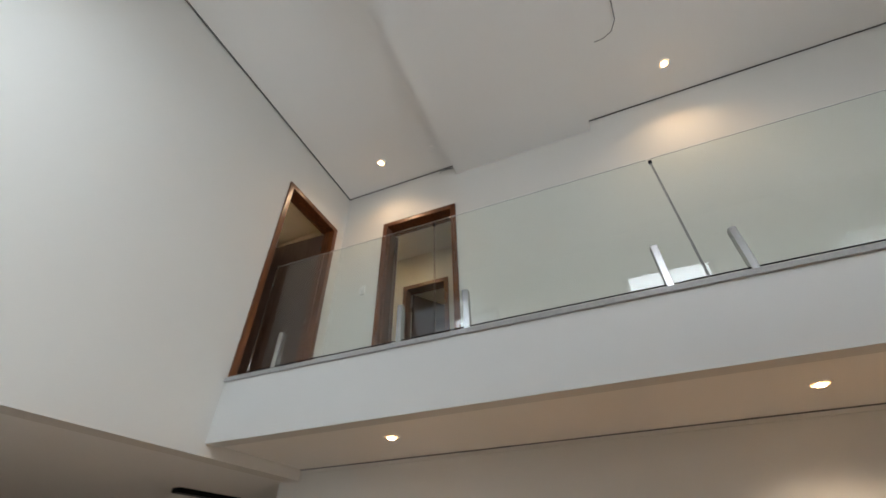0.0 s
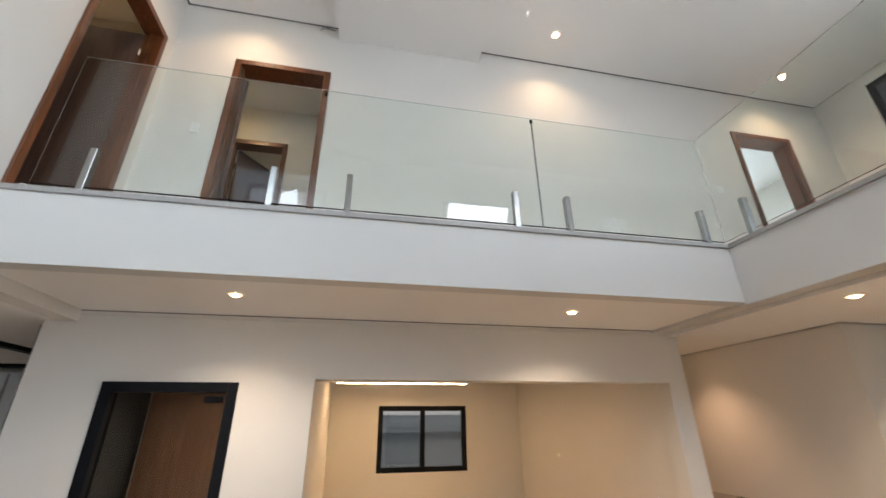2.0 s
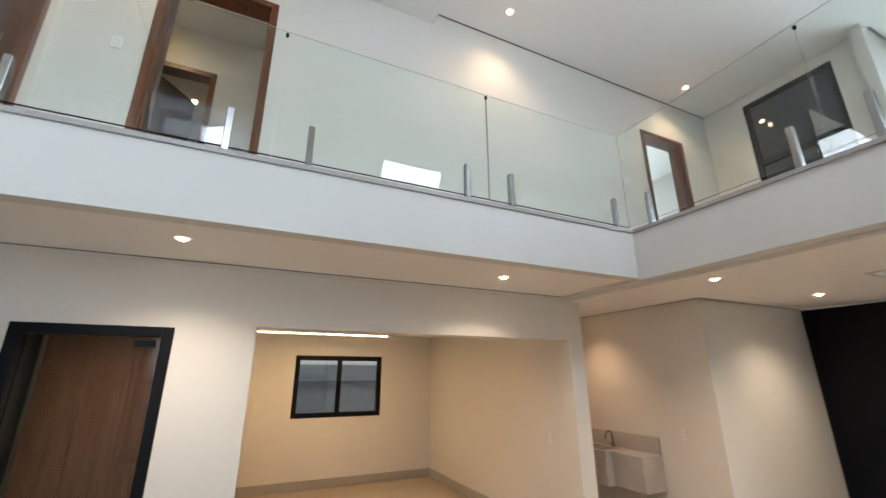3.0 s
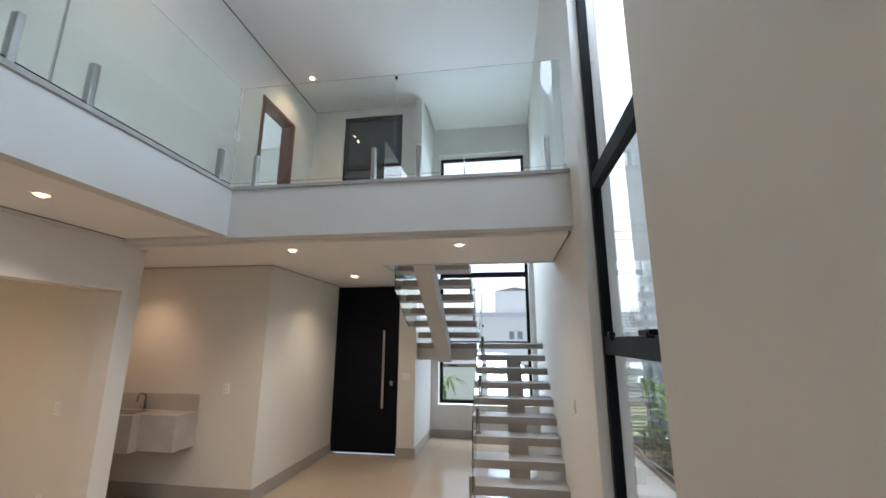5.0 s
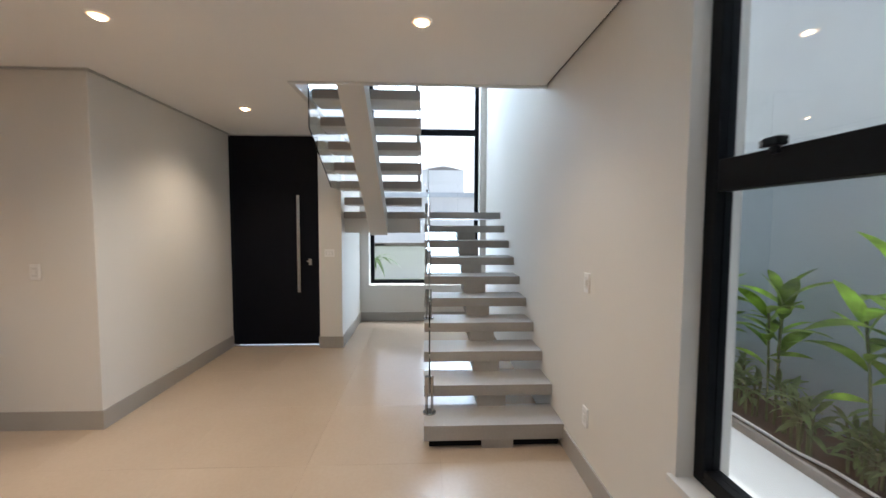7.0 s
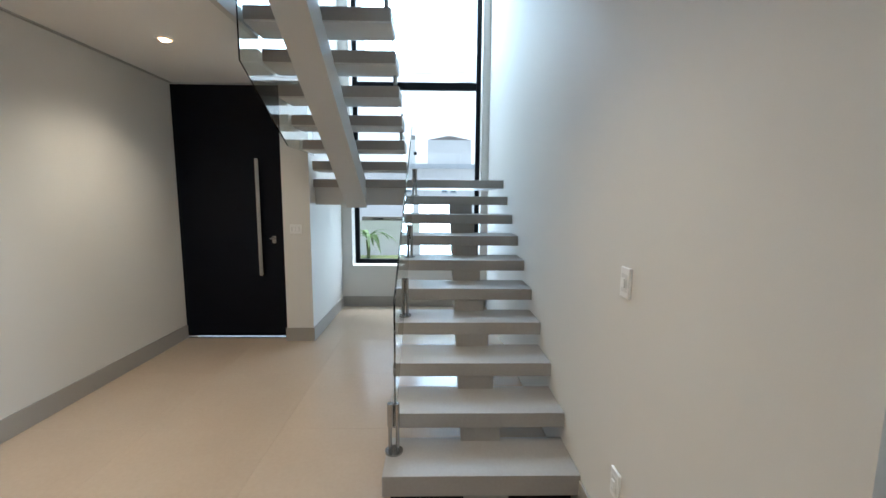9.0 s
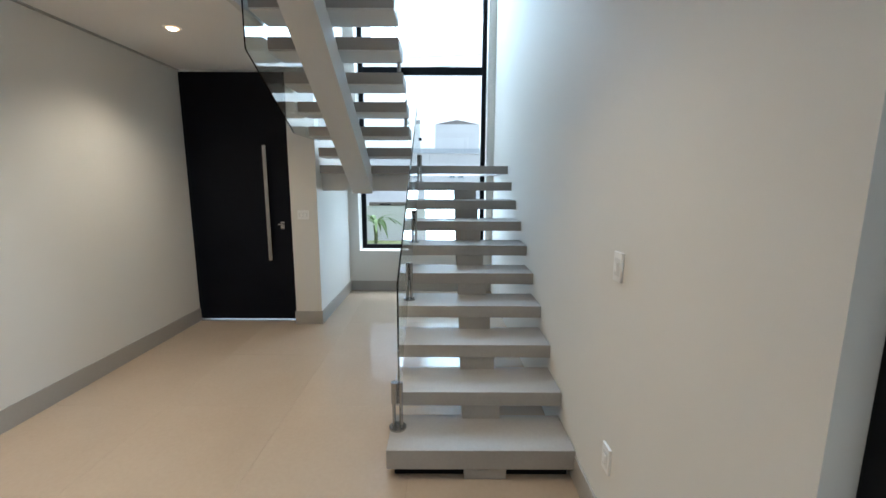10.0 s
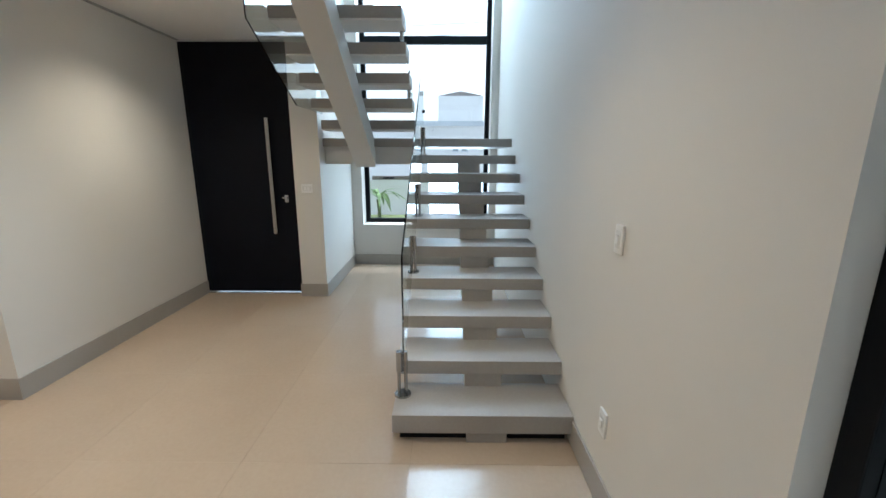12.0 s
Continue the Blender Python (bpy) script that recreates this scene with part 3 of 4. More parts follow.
for a0, b0, a1, b1 in (
        (-1.4, 0.0, X0 + 0.06, BT), (4.89 - BT, 3.42 - BT, 4.89, 6.0), (4.89, 3.42 - BT, 7.0, 3.42), (XD - BT, YS - BT, XD, 2.312),
        (XD, YS - BT, XE, YS), (XE - BT, BT, XE, YS - BT), (-1.66, YW - BT, -1.128, YW), (-0.176, YW - BT, 0.40, YW), (3.742, YW - BT, 3.94, YW),
        (3.80 - BT, YW + 0.2, 3.80, 8.5), (0.33, 8.5 - BT, 3.80 - BT, 8.5), (0.33, YW + 0.2, 0.33 + BT, 8.5 - BT), (3.94, YW, 3.94 + BT, 6.0)):
    structure("baseboard", boxes((a0, b0, 0.0, a1, b1, BH), bevel=0.002), M_BASE, "grey porcelain skirting", "baseboard")


# ---- wooden doors upstairs ----
def door_casing(name, x0, x1, z0, z1, y, depth, axis='y', side=-1, label="reddish varnished wooden door frame"):
    """Frame lining and casing round an opening x0..x1 in a wall whose face lies at y."""
    d = thing(name, (0, 0, 0), label, "door frame", kind="structure")
    w = 0.045

    def span(a0, b0, c0, a1, b1, c1):
        return (a0, b0, c0, a1, b1, c1) if axis == 'y' else (b0, a0, c0, b1, a1, c1)

    f0, f1 = (y - 0.018, y + depth) if side < 0 else (y - depth, y + 0.018)
    part("jamb", boxes(span(x0 - 0.03, f0, z0, x0 + 0.035, f1, z1), bevel=0.004), M_WOOD, d)
    part("jamb", boxes(span(x1 - 0.035, f0, z0, x1 + 0.03, f1, z1), bevel=0.004), M_WOOD, d)
    part("head", boxes(span(x0 - 0.03, f0, z1 - 0.035, x1 + 0.03, f1, z1 + 0.03), bevel=0.004), M_WOOD, d)
    part("stop", boxes(span(x0 + 0.035, f0 + 0.06, z0, x0 + 0.047, f0 + 0.10, z1 - 0.035)), M_WOOD, d)
    part("stop", boxes(span(x1 - 0.047, f0 + 0.06, z0, x1 - 0.035, f0 + 0.10, z1 - 0.035)), M_WOOD, d)
    return d


def door_leaf(name, hinge, z0, z1, wide, turn, label):
    """A flush leaf that hangs from hinge (x, y) and turns about it; at turn 0 it runs along +x."""
    d = thing(name, (hinge[0], hinge[1], z0), label, "door", kind="structure")
    lf = part("leaf", boxes((0.004, -0.035, 0.008, wide, 0.0, z1 - z0), bevel=0.003), M_LEAF_DOOR, d)
    bm = boxes((wide - 0.075, -0.05, 0.98, wide - 0.045, -0.035, 1.14), bevel=0.003)
    rod(bm, (wide - 0.06, -0.08, 1.06), (wide - 0.06, -0.04, 1.06), 0.009)
    rod(bm, (wide - 0.06, -0.08, 1.06), (wide - 0.17, -0.08, 1.06), 0.009)
    part("lever_handle", bm, M_STEEL, lf, "steel lever handle")
    for z in (0.25, 1.1, z1 - z0 - 0.25):
        bm = bmesh.new()
        rod(bm, (0, 0.004, z - 0.04), (0, 0.004, z + 0.04), 0.008)
        part("hinge", bm, M_STEEL, lf)
    d.rotation_euler = (0, 0, radians(turn))
    return d


door_casing("door_2_frame", 3.19, 4.07, ZU, 5.52, XL, 0.16, axis='x', side=1)
door_casing("door_3_frame", -0.76, 0.18, ZU, 5.52, YW - 0.02, 0.21)
door_casing("door_4_frame", 5.58, 6.51, ZU, 5.52, YW - 0.02, 0.21)
door_casing("door_5_frame", -1.14, -0.45, ZU, 5.45, 5.6, 0.16)
door_leaf("door_2", (XL - 0.14, 4.035), ZU + 0.005, 5.48, 0.80, 182, "brown wooden door leaf standing open")
door_leaf("door_5", (-1.10, 5.77), ZU + 0.005, 5.41, 0.62, 55, "brown wooden inner door leaf standing open")
door_leaf("door_3", (-0.72, YW + 0.19), ZU + 0.005, 5.48, 0.80, 125, "brown wooden door leaf standing open")
door_leaf("door_4", (5.62, YW + 0.19), ZU + 0.005, 5.48, 0.80, 110, "brown wooden door leaf standing open")
downlight(-0.99, 4.945, 6.05, 9, (1.0, 0.70, 0.34), cone=170)
# two unseen spots, added to light the rooms behind the open doors
downlight(-0.9, 7.2, 6.05, 14, (1.0, 0.78, 0.52))
downlight(-2.4, 4.0, 6.05, 24, (1.0, 0.72, 0.38))
# unseen wall, added to block the sky behind window_4
structure("unseen_room_back", boxes((8.25, 2.15, ZU, 8.4, YW + 0.18, 6.3)), M_YARD, "unseen wall closing off the sky behind the upper window", "wall")


# ---- glass railing on the gallery ----
YG, XG, ZG0, ZG1 = 3.31, 3.82, ZE + 0.155, 4.40
rail = thing("glass_railing", (0, YG, ZE), "frameless clear glass gallery railing on steel spigots", "railing")


def spigot(parent, x, y, z, high=0.40, along='x'):
    w, d = (0.022, 0.030) if along == 'x' else (0.030, 0.022)
    s = part("spigot", at_base(boxes((x - w, y - d, z, x + w, y + d, z + high), bevel=0.004), parent), M_STEEL, parent, "brushed steel spigot")
    return s


def pane(parent, bm, mat=M_RAIL):
    p = part("glass_panel", at_base(bm, parent), mat, parent)
    p.visible_shadow = False
    return p


structure("gallery_edge_strip", boxes((XL, YF + 0.13, ZU, XF + 0.3, YF + 0.30, ZE + 0.045), (XF + 0.13, 0.0, ZU, XF + 0.30, YF + 0.13, ZE + 0.045)), M_GRANITE, "grey granite band under the railing", "curb")
for a, b in ((XL + 0.03, 0.325), (0.335, 2.105), (2.117, XG - 0.006)):
    pane(rail, boxes((a, YG - 0.006, ZG0, b, YG + 0.006, ZG1), bevel=0.001))
    part("polished_edge", at_base(boxes((a, YG - 0.006, ZG1 + 0.0005, b, YG + 0.006, ZG1 + 0.0035)), rail), M_EDGE, rail, "pale polished glass edge")
    part("bottom_seal", at_base(boxes((a, YG - 0.007, ZG0 - 0.004, b, YG + 0.007, ZG0 - 0.001)), rail), M_BLACK, rail)
for x in (-1.10, 0.045, 0.582, 1.892, 2.345, 3.633):
    spigot(rail, x, YG, ZE + 0.045)
rail2 = thing("glass_railing", (XG, 1.6, ZE), "frameless clear glass railing across the gallery on steel spigots", "railing")
for a, b in ((0.012, 1.595), (1.607, YG - 0.01)):
    pane(rail2, boxes((XG - 0.006, a, ZG0, XG + 0.006, b, ZG1), bevel=0.001))
    part("polished_edge", at_base(boxes((XG - 0.006, a, ZG1 + 0.0005, XG + 0.006, b, ZG1 + 0.0035)), rail2), M_EDGE, rail2, "pale polished glass edge")
for y in (3.04, 1.80, 1.355, 0.158):
    spigot(rail2, XG, y, ZE + 0.045, along='y')
for ob, x, y in ((rail, 2.111, YG), (rail, 0.33, YG), (rail2, XG, 1.601)):
    part("joint_clip", at_base(boxes((x - 0.012, y - 0.012, ZG1 - 0.05, x + 0.012, y + 0.012, ZG1 - 0.02), bevel=0.003), ob), M_BLACK, ob)
part("joint_seal", at_base(boxes((2.1065, YG - 0.005, ZG0, 2.1155, YG + 0.005, ZG1 - 0.05)), rail), M_CABLE, rail)
part("wall_bracket", at_base(boxes((XG - 0.03, 0.0, ZE + 0.045, XG + 0.03, 0.03, ZE + 0.16), bevel=0.003), rail2), M_PLASTIC, rail2)
part("wall_bracket", at_base(boxes((XL, YG - 0.03, ZE + 0.045, XL + 0.03, YG + 0.03, ZE + 0.13), bevel=0.003), rail), M_PLASTIC, rail)
# glass along the stair well upstairs
rail3 = thing("glass_railing", (6.0, YS + 0.1, ZU), "frameless clear glass railing along the stair well", "railing")
pane(rail3, boxes((5.15, YS + 0.09, ZG0, XB - 0.02, YS + 0.102, ZG1), bevel=0.001))
for x in (5.5, 6.9):
    spigot(rail3, x, YS + 0.096, ZU, high=0.3)


# ---- glass on the stair ----
def sloped_pane(parent, pts, y, mat=M_RAIL):
    bm = bmesh.new()
    f = [bm.verts.new((x, y - 0.005, z)) for x, z in pts]
    g = [bm.verts.new((x, y + 0.005, z)) for x, z in pts]
    bm.faces.new(f)
    bm.faces.new(g[::-1])
    n = len(pts)
    for k in range(n):
        bm.faces.new((f[k], f[(k + 1) % n], g[(k + 1) % n], g[k]))
    return pane(parent, bm, mat)


srail = thing("stair_glass_railing", (X0, 0.93, RISE), "clear glass stair railing on round steel posts", "railing")
SL = RISE / RUN
sloped_pane(srail, ((4.77, RISE * 2 + 0.02), (4.86, RISE * 2 + 0.02), (7.08, RISE * 2 + 0.06 + SL * 2.22), (7.08, 2.55), (4.77, 0.985)), 0.945)
for i in (1, 4, 6, 9):
    x, z = X0 + RUN * (i - 1) + (0.20 if i == 1 else 0.155), RISE * i
    bm = bmesh.new()
    rod(bm, (x, 0.962, z + 0.15), (x, 0.962, z + 0.275), 0.019, 16)
    rod(bm, (x, 0.928, z + 0.15), (x, 0.928, z + 0.275), 0.013, 16)
    for y in (0.966, 0.926):
        rod(bm, (x, y, z + 0.01), (x, y, z + 0.16), 0.010, 12)
    post = part("post", at_base(bm, srail), M_STEEL, srail, "round brushed steel post")
    bm = bmesh.new()
    rod(bm, (x, 0.946, z), (x, 0.946, z + 0.010), 0.048, 24)
    part("base_disc", at_base(bm, srail), M_STEEL, post)
part("edge_clip", at_base(boxes((7.03, 0.925, 1.98, 7.075, 0.965, 2.01), bevel=0.003), srail), M_BLACK, srail)
srail2 = thing("stair_glass_railing", (6.0, YS, 2.4), "clear glass railing on the upper stair flight", "railing")
sloped_pane(srail2, ((5.43, 2.40), (6.25, 1.96), (6.98, 1.96), (6.98, 2.95), (5.43, 3.90)), YS - 0.028)
sloped_pane(srail2, ((6.98, 1.95), (5.2, 3.02), (5.2, 4.15), (6.98, 3.0)), 1.05)
for i in (2, 4, 6):
    x, z = XT - RUN * i + 0.12, ZLAND + RISE2 * i
    for y in (1.05,):
        bm = bmesh.new()
        rod(bm, (x, y, z), (x, y, z + 0.24), 0.016, 14)
        part("post", at_base(bm, srail2), M_STEEL, srail2)


# ---- glass door and the room behind it ----
gd = thing("door_6", (-0.665, YW, 0.0), "black framed smoked glass door", "door", kind="structure")
GX0, GX1, GZ = -1.128, -0.176, 2.195
part("door_frame", at_base(boxes((GX0, YW - 0.02, 0.0, GX0 + 0.075, YW + 0.1, GZ), (GX1 - 0.075, YW - 0.02, 0.0, GX1, YW + 0.1, GZ), (GX0 + 0.075, YW - 0.02, GZ - 0.075, GX1 - 0.075, YW + 0.1, GZ), bevel=0.004), gd), M_BLACK, gd)
p = part("leaf", at_base(boxes((GX0 + 0.08, YW + 0.035, 0.01, GX1 - 0.08, YW + 0.045, GZ - 0.08), bevel=0.002), gd), M_SMOKE, gd, "smoked glass leaf")
p.visible_shadow = False
part("closer", at_base(boxes((GX1 - 0.24, YW + 0.015, GZ - 0.15, GX1 - 0.11, YW + 0.06, GZ - 0.10), bevel=0.006), gd), M_BLACK, gd, "black patch fitting")
part("closer_cap", at_base(boxes((GX1 - 0.20, YW + 0.008, GZ - 0.148, GX1 - 0.17, YW + 0.015, GZ - 0.102), bevel=0.003), gd), M_BLACK, gd)
cab = thing("wall_cabinet", (-0.6, 6.2, 0.0), "brown wood panelled cabinet wall with lit drawers", "cabinet")
for k in range(4):
    x = -1.50 + 0.38 * k
    part("panel", at_base(boxes((x, 6.05, 0.52, x + 0.377, 6.38, 2.58), bevel=0.002), cab), M_PANEL, cab)
part("shelf", at_base(boxes((-1.62, 5.75, 0.42, -0.02, 6.38, 0.46), bevel=0.003), cab), M_PANEL, cab)
for k in range(2):
    x = -1.62 + 0.80 * k
    dr = part("drawer", at_base(boxes((x, 5.80, 0.08, x + 0.77, 6.38, 0.36), bevel=0.003), cab), M_PANEL, cab)
    part("light_strip", at_base(boxes((x + 0.03, 5.79, 0.385, x + 0.74, 5.80, 0.40)), cab), M_AMBER, dr, "amber light strip above the drawer")
part("side_frame", at_base(boxes((-0.30, 5.70, 0.46, -0.24, 6.05, 2.30), (-0.24, 5.70, 1.98, 0.08, 6.05, 2.04), bevel=0.003), cab), M_WOOD, cab, "reddish wooden frame")
# unseen spot, added to brighten the cabinet panels
downlight(-0.75, 5.3, 2.60, 22)


# ---- washbasin ----
basin = thing("washbasin", (4.89, 4.7, 0.94), "grey stone wall-hung washbasin with a raised backsplash", "washbasin")
part("backsplash", at_base(boxes((4.865, 4.18, 0.93, 4.888, 5.7, 1.135), bevel=0.002), basin), M_BASIN, basin)
part("counter", at_base(boxes((4.556, 4.18, 0.57, 4.888, 4.63, 0.945), bevel=0.003), basin), M_BASIN, basin)
bm = slab_with_holes(4.46, 4.888, 4.63, 5.25, 0.72, 0.95, [(4.51, 4.80, 4.70, 5.18)], 'z')
part("bowl", at_base(bm, basin), M_BASIN, basin)
part("bowl_bottom", at_base(boxes((4.46, 4.63, 0.565, 4.888, 5.25, 0.72), bevel=0.002), basin), M_BASIN, basin)
part("counter", at_base(boxes((4.556, 5.25, 0.57, 4.888, 5.7, 0.945), bevel=0.003), basin), M_BASIN, basin)
tap = thing("tap", (4.84, 4.86, 0.95), "chrome arched basin tap", "tap")
bm = bmesh.new()
tube(bm, [(4.84, 4.86, 0.945), (4.84, 4.86, 1.08)] + [(4.78 + 0.06 * math.cos(a), 4.86, 1.08 + 0.06 * math.sin(a)) for a in (0.4, 0.8, 1.2, 1.57, 2.0, 2.4, 2.8)] + [(4.722, 4.86, 1.05)], 0.012, 10)
part("spout", at_base(bm, tap), M_STEEL, tap, smooth=True)
bm = bmesh.new()
rod(bm, (4.84, 4.86, 0.945), (4.84, 4.86, 0.975), 0.022, 16)
rod(bm, (4.84, 4.885, 0.965), (4.84, 4.93, 0.985), 0.006)
part("lever", at_base(bm, tap), M_STEEL, tap)


# ---- switches and sockets ----
def plate(x, y, z, facing, wide=0.072, high=0.118, keys=1, name="light_switch", label="white plastic wall switch"):
    s = thing(name, (x, y, z), label, "switch" if name == "light_switch" else "socket", "switches and sockets")
    a, h = wide / 2, high / 2
    cv = part("cover", boxes((-a, -0.012, -h, a, 0.0, h), bevel=0.004), M_PLASTIC, s)
    part("inset", boxes((-a + 0.014, -0.0135, -h + 0.024, a - 0.014, -0.0115, h - 0.024), bevel=0.0008), M_INSET, cv)
    for k in range(keys):
        c = (k - (keys - 1) / 2) * 0.034
        part("key", boxes((c - 0.012, -0.019, -0.018, c + 0.012, -0.0125, 0.018), bevel=0.002), M_PLASTIC, cv)
    s.rotation_euler = (0, 0, radians(facing))
    return s


plate(4.16, 0.0, 1.215, 180)
plate(4.14, 0.0, 0.40, 180, name="power_socket", label="white plastic wall socket")
plate(XD, 2.17, 1.20, -90, wide=0.12, high=0.075 + 0.02, keys=2)
plate(4.89, 3.85, 1.20, -90)
plate(3.80, 4.81, 1.12, -90)
plate(3.80, 4.82, 0.32, -90, name="power_socket", label="white plastic wall socket")
plate(3.80, 6.98, 1.435, -90, wide=0.075, high=0.04, name="power_socket", label="open wall box with a dark centre")
plate(-0.995, YW - 0.02, 4.58, 0)
plate(5.07, YW - 0.02, 4.56, 0, wide=0.12, high=0.09, keys=2)

# ---- loose wires at the high ceiling ----
wire = thing("loose_cable", (2.33, 2.92, ZC), "thin grey cable hanging in a loop from the ceiling", "cable")
bm = bmesh.new()
tube(bm, [(2.32, 2.80, 6.26), (2.345, 2.95, 6.215), (2.36, 3.10, 6.20), (2.32, 3.20, 6.19), (2.24, 3.25, 6.20), (2.15, 3.255, 6.205)], 0.006, 6)
part("wire", at_base(bm, wire), M_CABLE, wire)
wire2 = thing("loose_cable", (0.14, 4.2, 6.2), "short dark cable ends at the ceiling edge", "cable")
bm = bmesh.new()
tube(bm, [(0.20, 4.262, 6.235), (0.15, 4.20, 6.18), (0.08, 4.16, 6.15), (0.05, 4.17, 6.10)], 0.006, 6)
tube(bm, [(0.19, 4.262, 6.235), (0.13, 4.22, 6.20), (0.06, 4.21, 6.18)], 0.005, 6)
part("wire", at_base(bm, wire2), M_CABLE, wire2)
bm = bmesh.new()
bmesh.ops.create_cone(bm, cap_ends=True, segments=20, radius1=0.05, radius2=0.045, depth=0.02)
tagged(part("ceiling_cap", bm, M_PLASTIC), "small round white cap on the ceiling", "cover").location = (0.06, 3.86, ZC - 0.01)

# ---- dining niche light ----
strip = thing("led_profile", (0.45, 7.15, 2.5), "white suspended linear light with a warm glowing face", "light")
part("housing", at_base(boxes((0.45, 7.12, 2.458, 2.45, 7.18, 2.50), bevel=0.003), strip), M_PLASTIC, strip)
part("diffuser", at_base(boxes((0.46, 7.130, 2.453, 2.44, 7.170, 2.458)), strip), M_STRIP, strip, "warm glowing diffuser")
for x in (0.7, 2.2):
    bm = bmesh.new()
    rod(bm, (x, 7.15, 2.50), (x, 7.15, 2.60), 0.003, 6)
    part("cable", at_base(bm, strip), M_STEEL, strip)
data = bpy.data.lights.new("led_profile", 'AREA')
data.shape, data.size, data.size_y, data.energy, data.color = 'RECTANGLE', 2.0, 0.06, 7.5, (1.0, 0.56, 0.21)
new("led_profile_lamp", data).matrix_world = look((1.45, 7.15, 2.445), (1.45, 7.151, 0.0))
# unseen spots, added to warm the niche beside the linear light
for x, y in ((1.2, 5.4), (2.9, 5.4)):
    downlight(x, y, 2.60, 6, (1.0, 0.55, 0.22))

# ---- kitchen ----
structure("ceiling_track", boxes((-2.69, 4.0, 2.60, -2.60, 6.6, 2.655), (-6.5, 6.98, 2.60, -2.2, 7.06, 2.655)), M_BLACK, "black ceiling light tracks", "light")
# spots that are otherwise off, lit cool here to brighten the kitchen
for x, y in ((-4.96, 5.21), (-4.23, 5.34), (-5.93, 6.12), (-6.86, 6.14), (-3.4, 2.5), (-5.5, 2.5)):
    downlight(x, y, 2.655, 12, (0.93, 0.96, 1.0), M_LAMPCOOL)
for k in range(7):
    x = -5.6 + 0.385 * k
    c = thing("kitchen_cabinet", (x, 7.3, 1.75), "grey glass-fronted kitchen wall cabinet", "cabinet", "kitchen wall cabinets")
    part("body", boxes((0.0, -0.13, 0.0, 0.383, 0.2, 0.80), bevel=0.002), M_FACADE2, c)
    kd = part("door", boxes((0.003, -0.152, 0.0, 0.380, -0.132, 0.80), bevel=0.002), M_YARD, c, "grey glossy door")
    part("handle", boxes((0.36, -0.165, 0.02, 0.375, -0.152, 0.78), bevel=0.002), M_STEEL, kd)
structure("kitchen_splashback", boxes((-5.8, 7.47, 0.9, -2.6, 7.498, 1.75)), surface("navy_splashback", (0.03, 0.045, 0.08), 0.3, 0.1, 3, 80, 0), "dark blue kitchen splashback", "wall")

# ---- side garden ----
structure("planting_bed", boxes((-8.0, -1.98, -0.16, 8.7, -1.34, 0.08)), M_SOIL, "dark soil planting bed", "ground")
edge = structure("bed_edging", boxes((-8.0, -1.345, -0.16, 8.7, -1.318, 0.125), bevel=0.005), M_ROOF, "dark edging of the planting bed", "kerb")
hose = thing("drip_hose", (5.0, -1.4, 0.1), "pale thin hose lying along the planting bed", "hose")
bm = bmesh.new()
tube(bm, [(8.5 - 0.25 * k, -1.42 + 0.03 * math.sin(k * 1.3), 0.11 + 0.012 * math.sin(k * 2.1)) for k in range(28)], 0.011, 8)
part("tube", at_base(bm, hose), M_PLASTIC, hose, smooth=True)


def leaf_mesh(name, long, wide, mat, droop=0.5, segs=6):
    """A pointed leaf blade with a folded midrib, bending down towards its tip; base at the origin, along +x."""
    bm = bmesh.new()
    rows = []
    for i in range(segs + 1):
        u = i / segs
        w = wide * 0.5 * (math.sin(math.pi * min(1, u * 0.92 + 0.06)) ** 0.8) if 0 < i < segs else wide * 0.03
        a = droop * u
        x, z = long * u * math.cos(a * 0.6), long * u * math.sin(0.25 - a * 0.8)
        rows.append([bm.verts.new((x, -w, z + 0.22 * w)), bm.verts.new((x, 0, z)), bm.verts.new((x, w, z + 0.22 * w))])
    for r0, r1 in zip(rows, rows[1:]):
        for k in range(2):
            bm.faces.new((r0[k], r1[k], r1[k + 1], r0[k + 1]))
    bmesh.ops.solidify(bm, geom=bm.faces[:], thickness=0.0015)
    return mesh_of(name, bm, mat, True)


LEAVES = [leaf_mesh("leaf", L, W, M_LEAF, d) for L, W, d in ((0.36, 0.115, 0.5), (0.42, 0.13, 0.8), (0.30, 0.10, 0.35))]
PALE = [leaf_mesh("leaf", L, W, M_LEAF2, d, 4) for L, W, d in ((0.20, 0.04, 0.6), (0.16, 0.035, 0.9))]


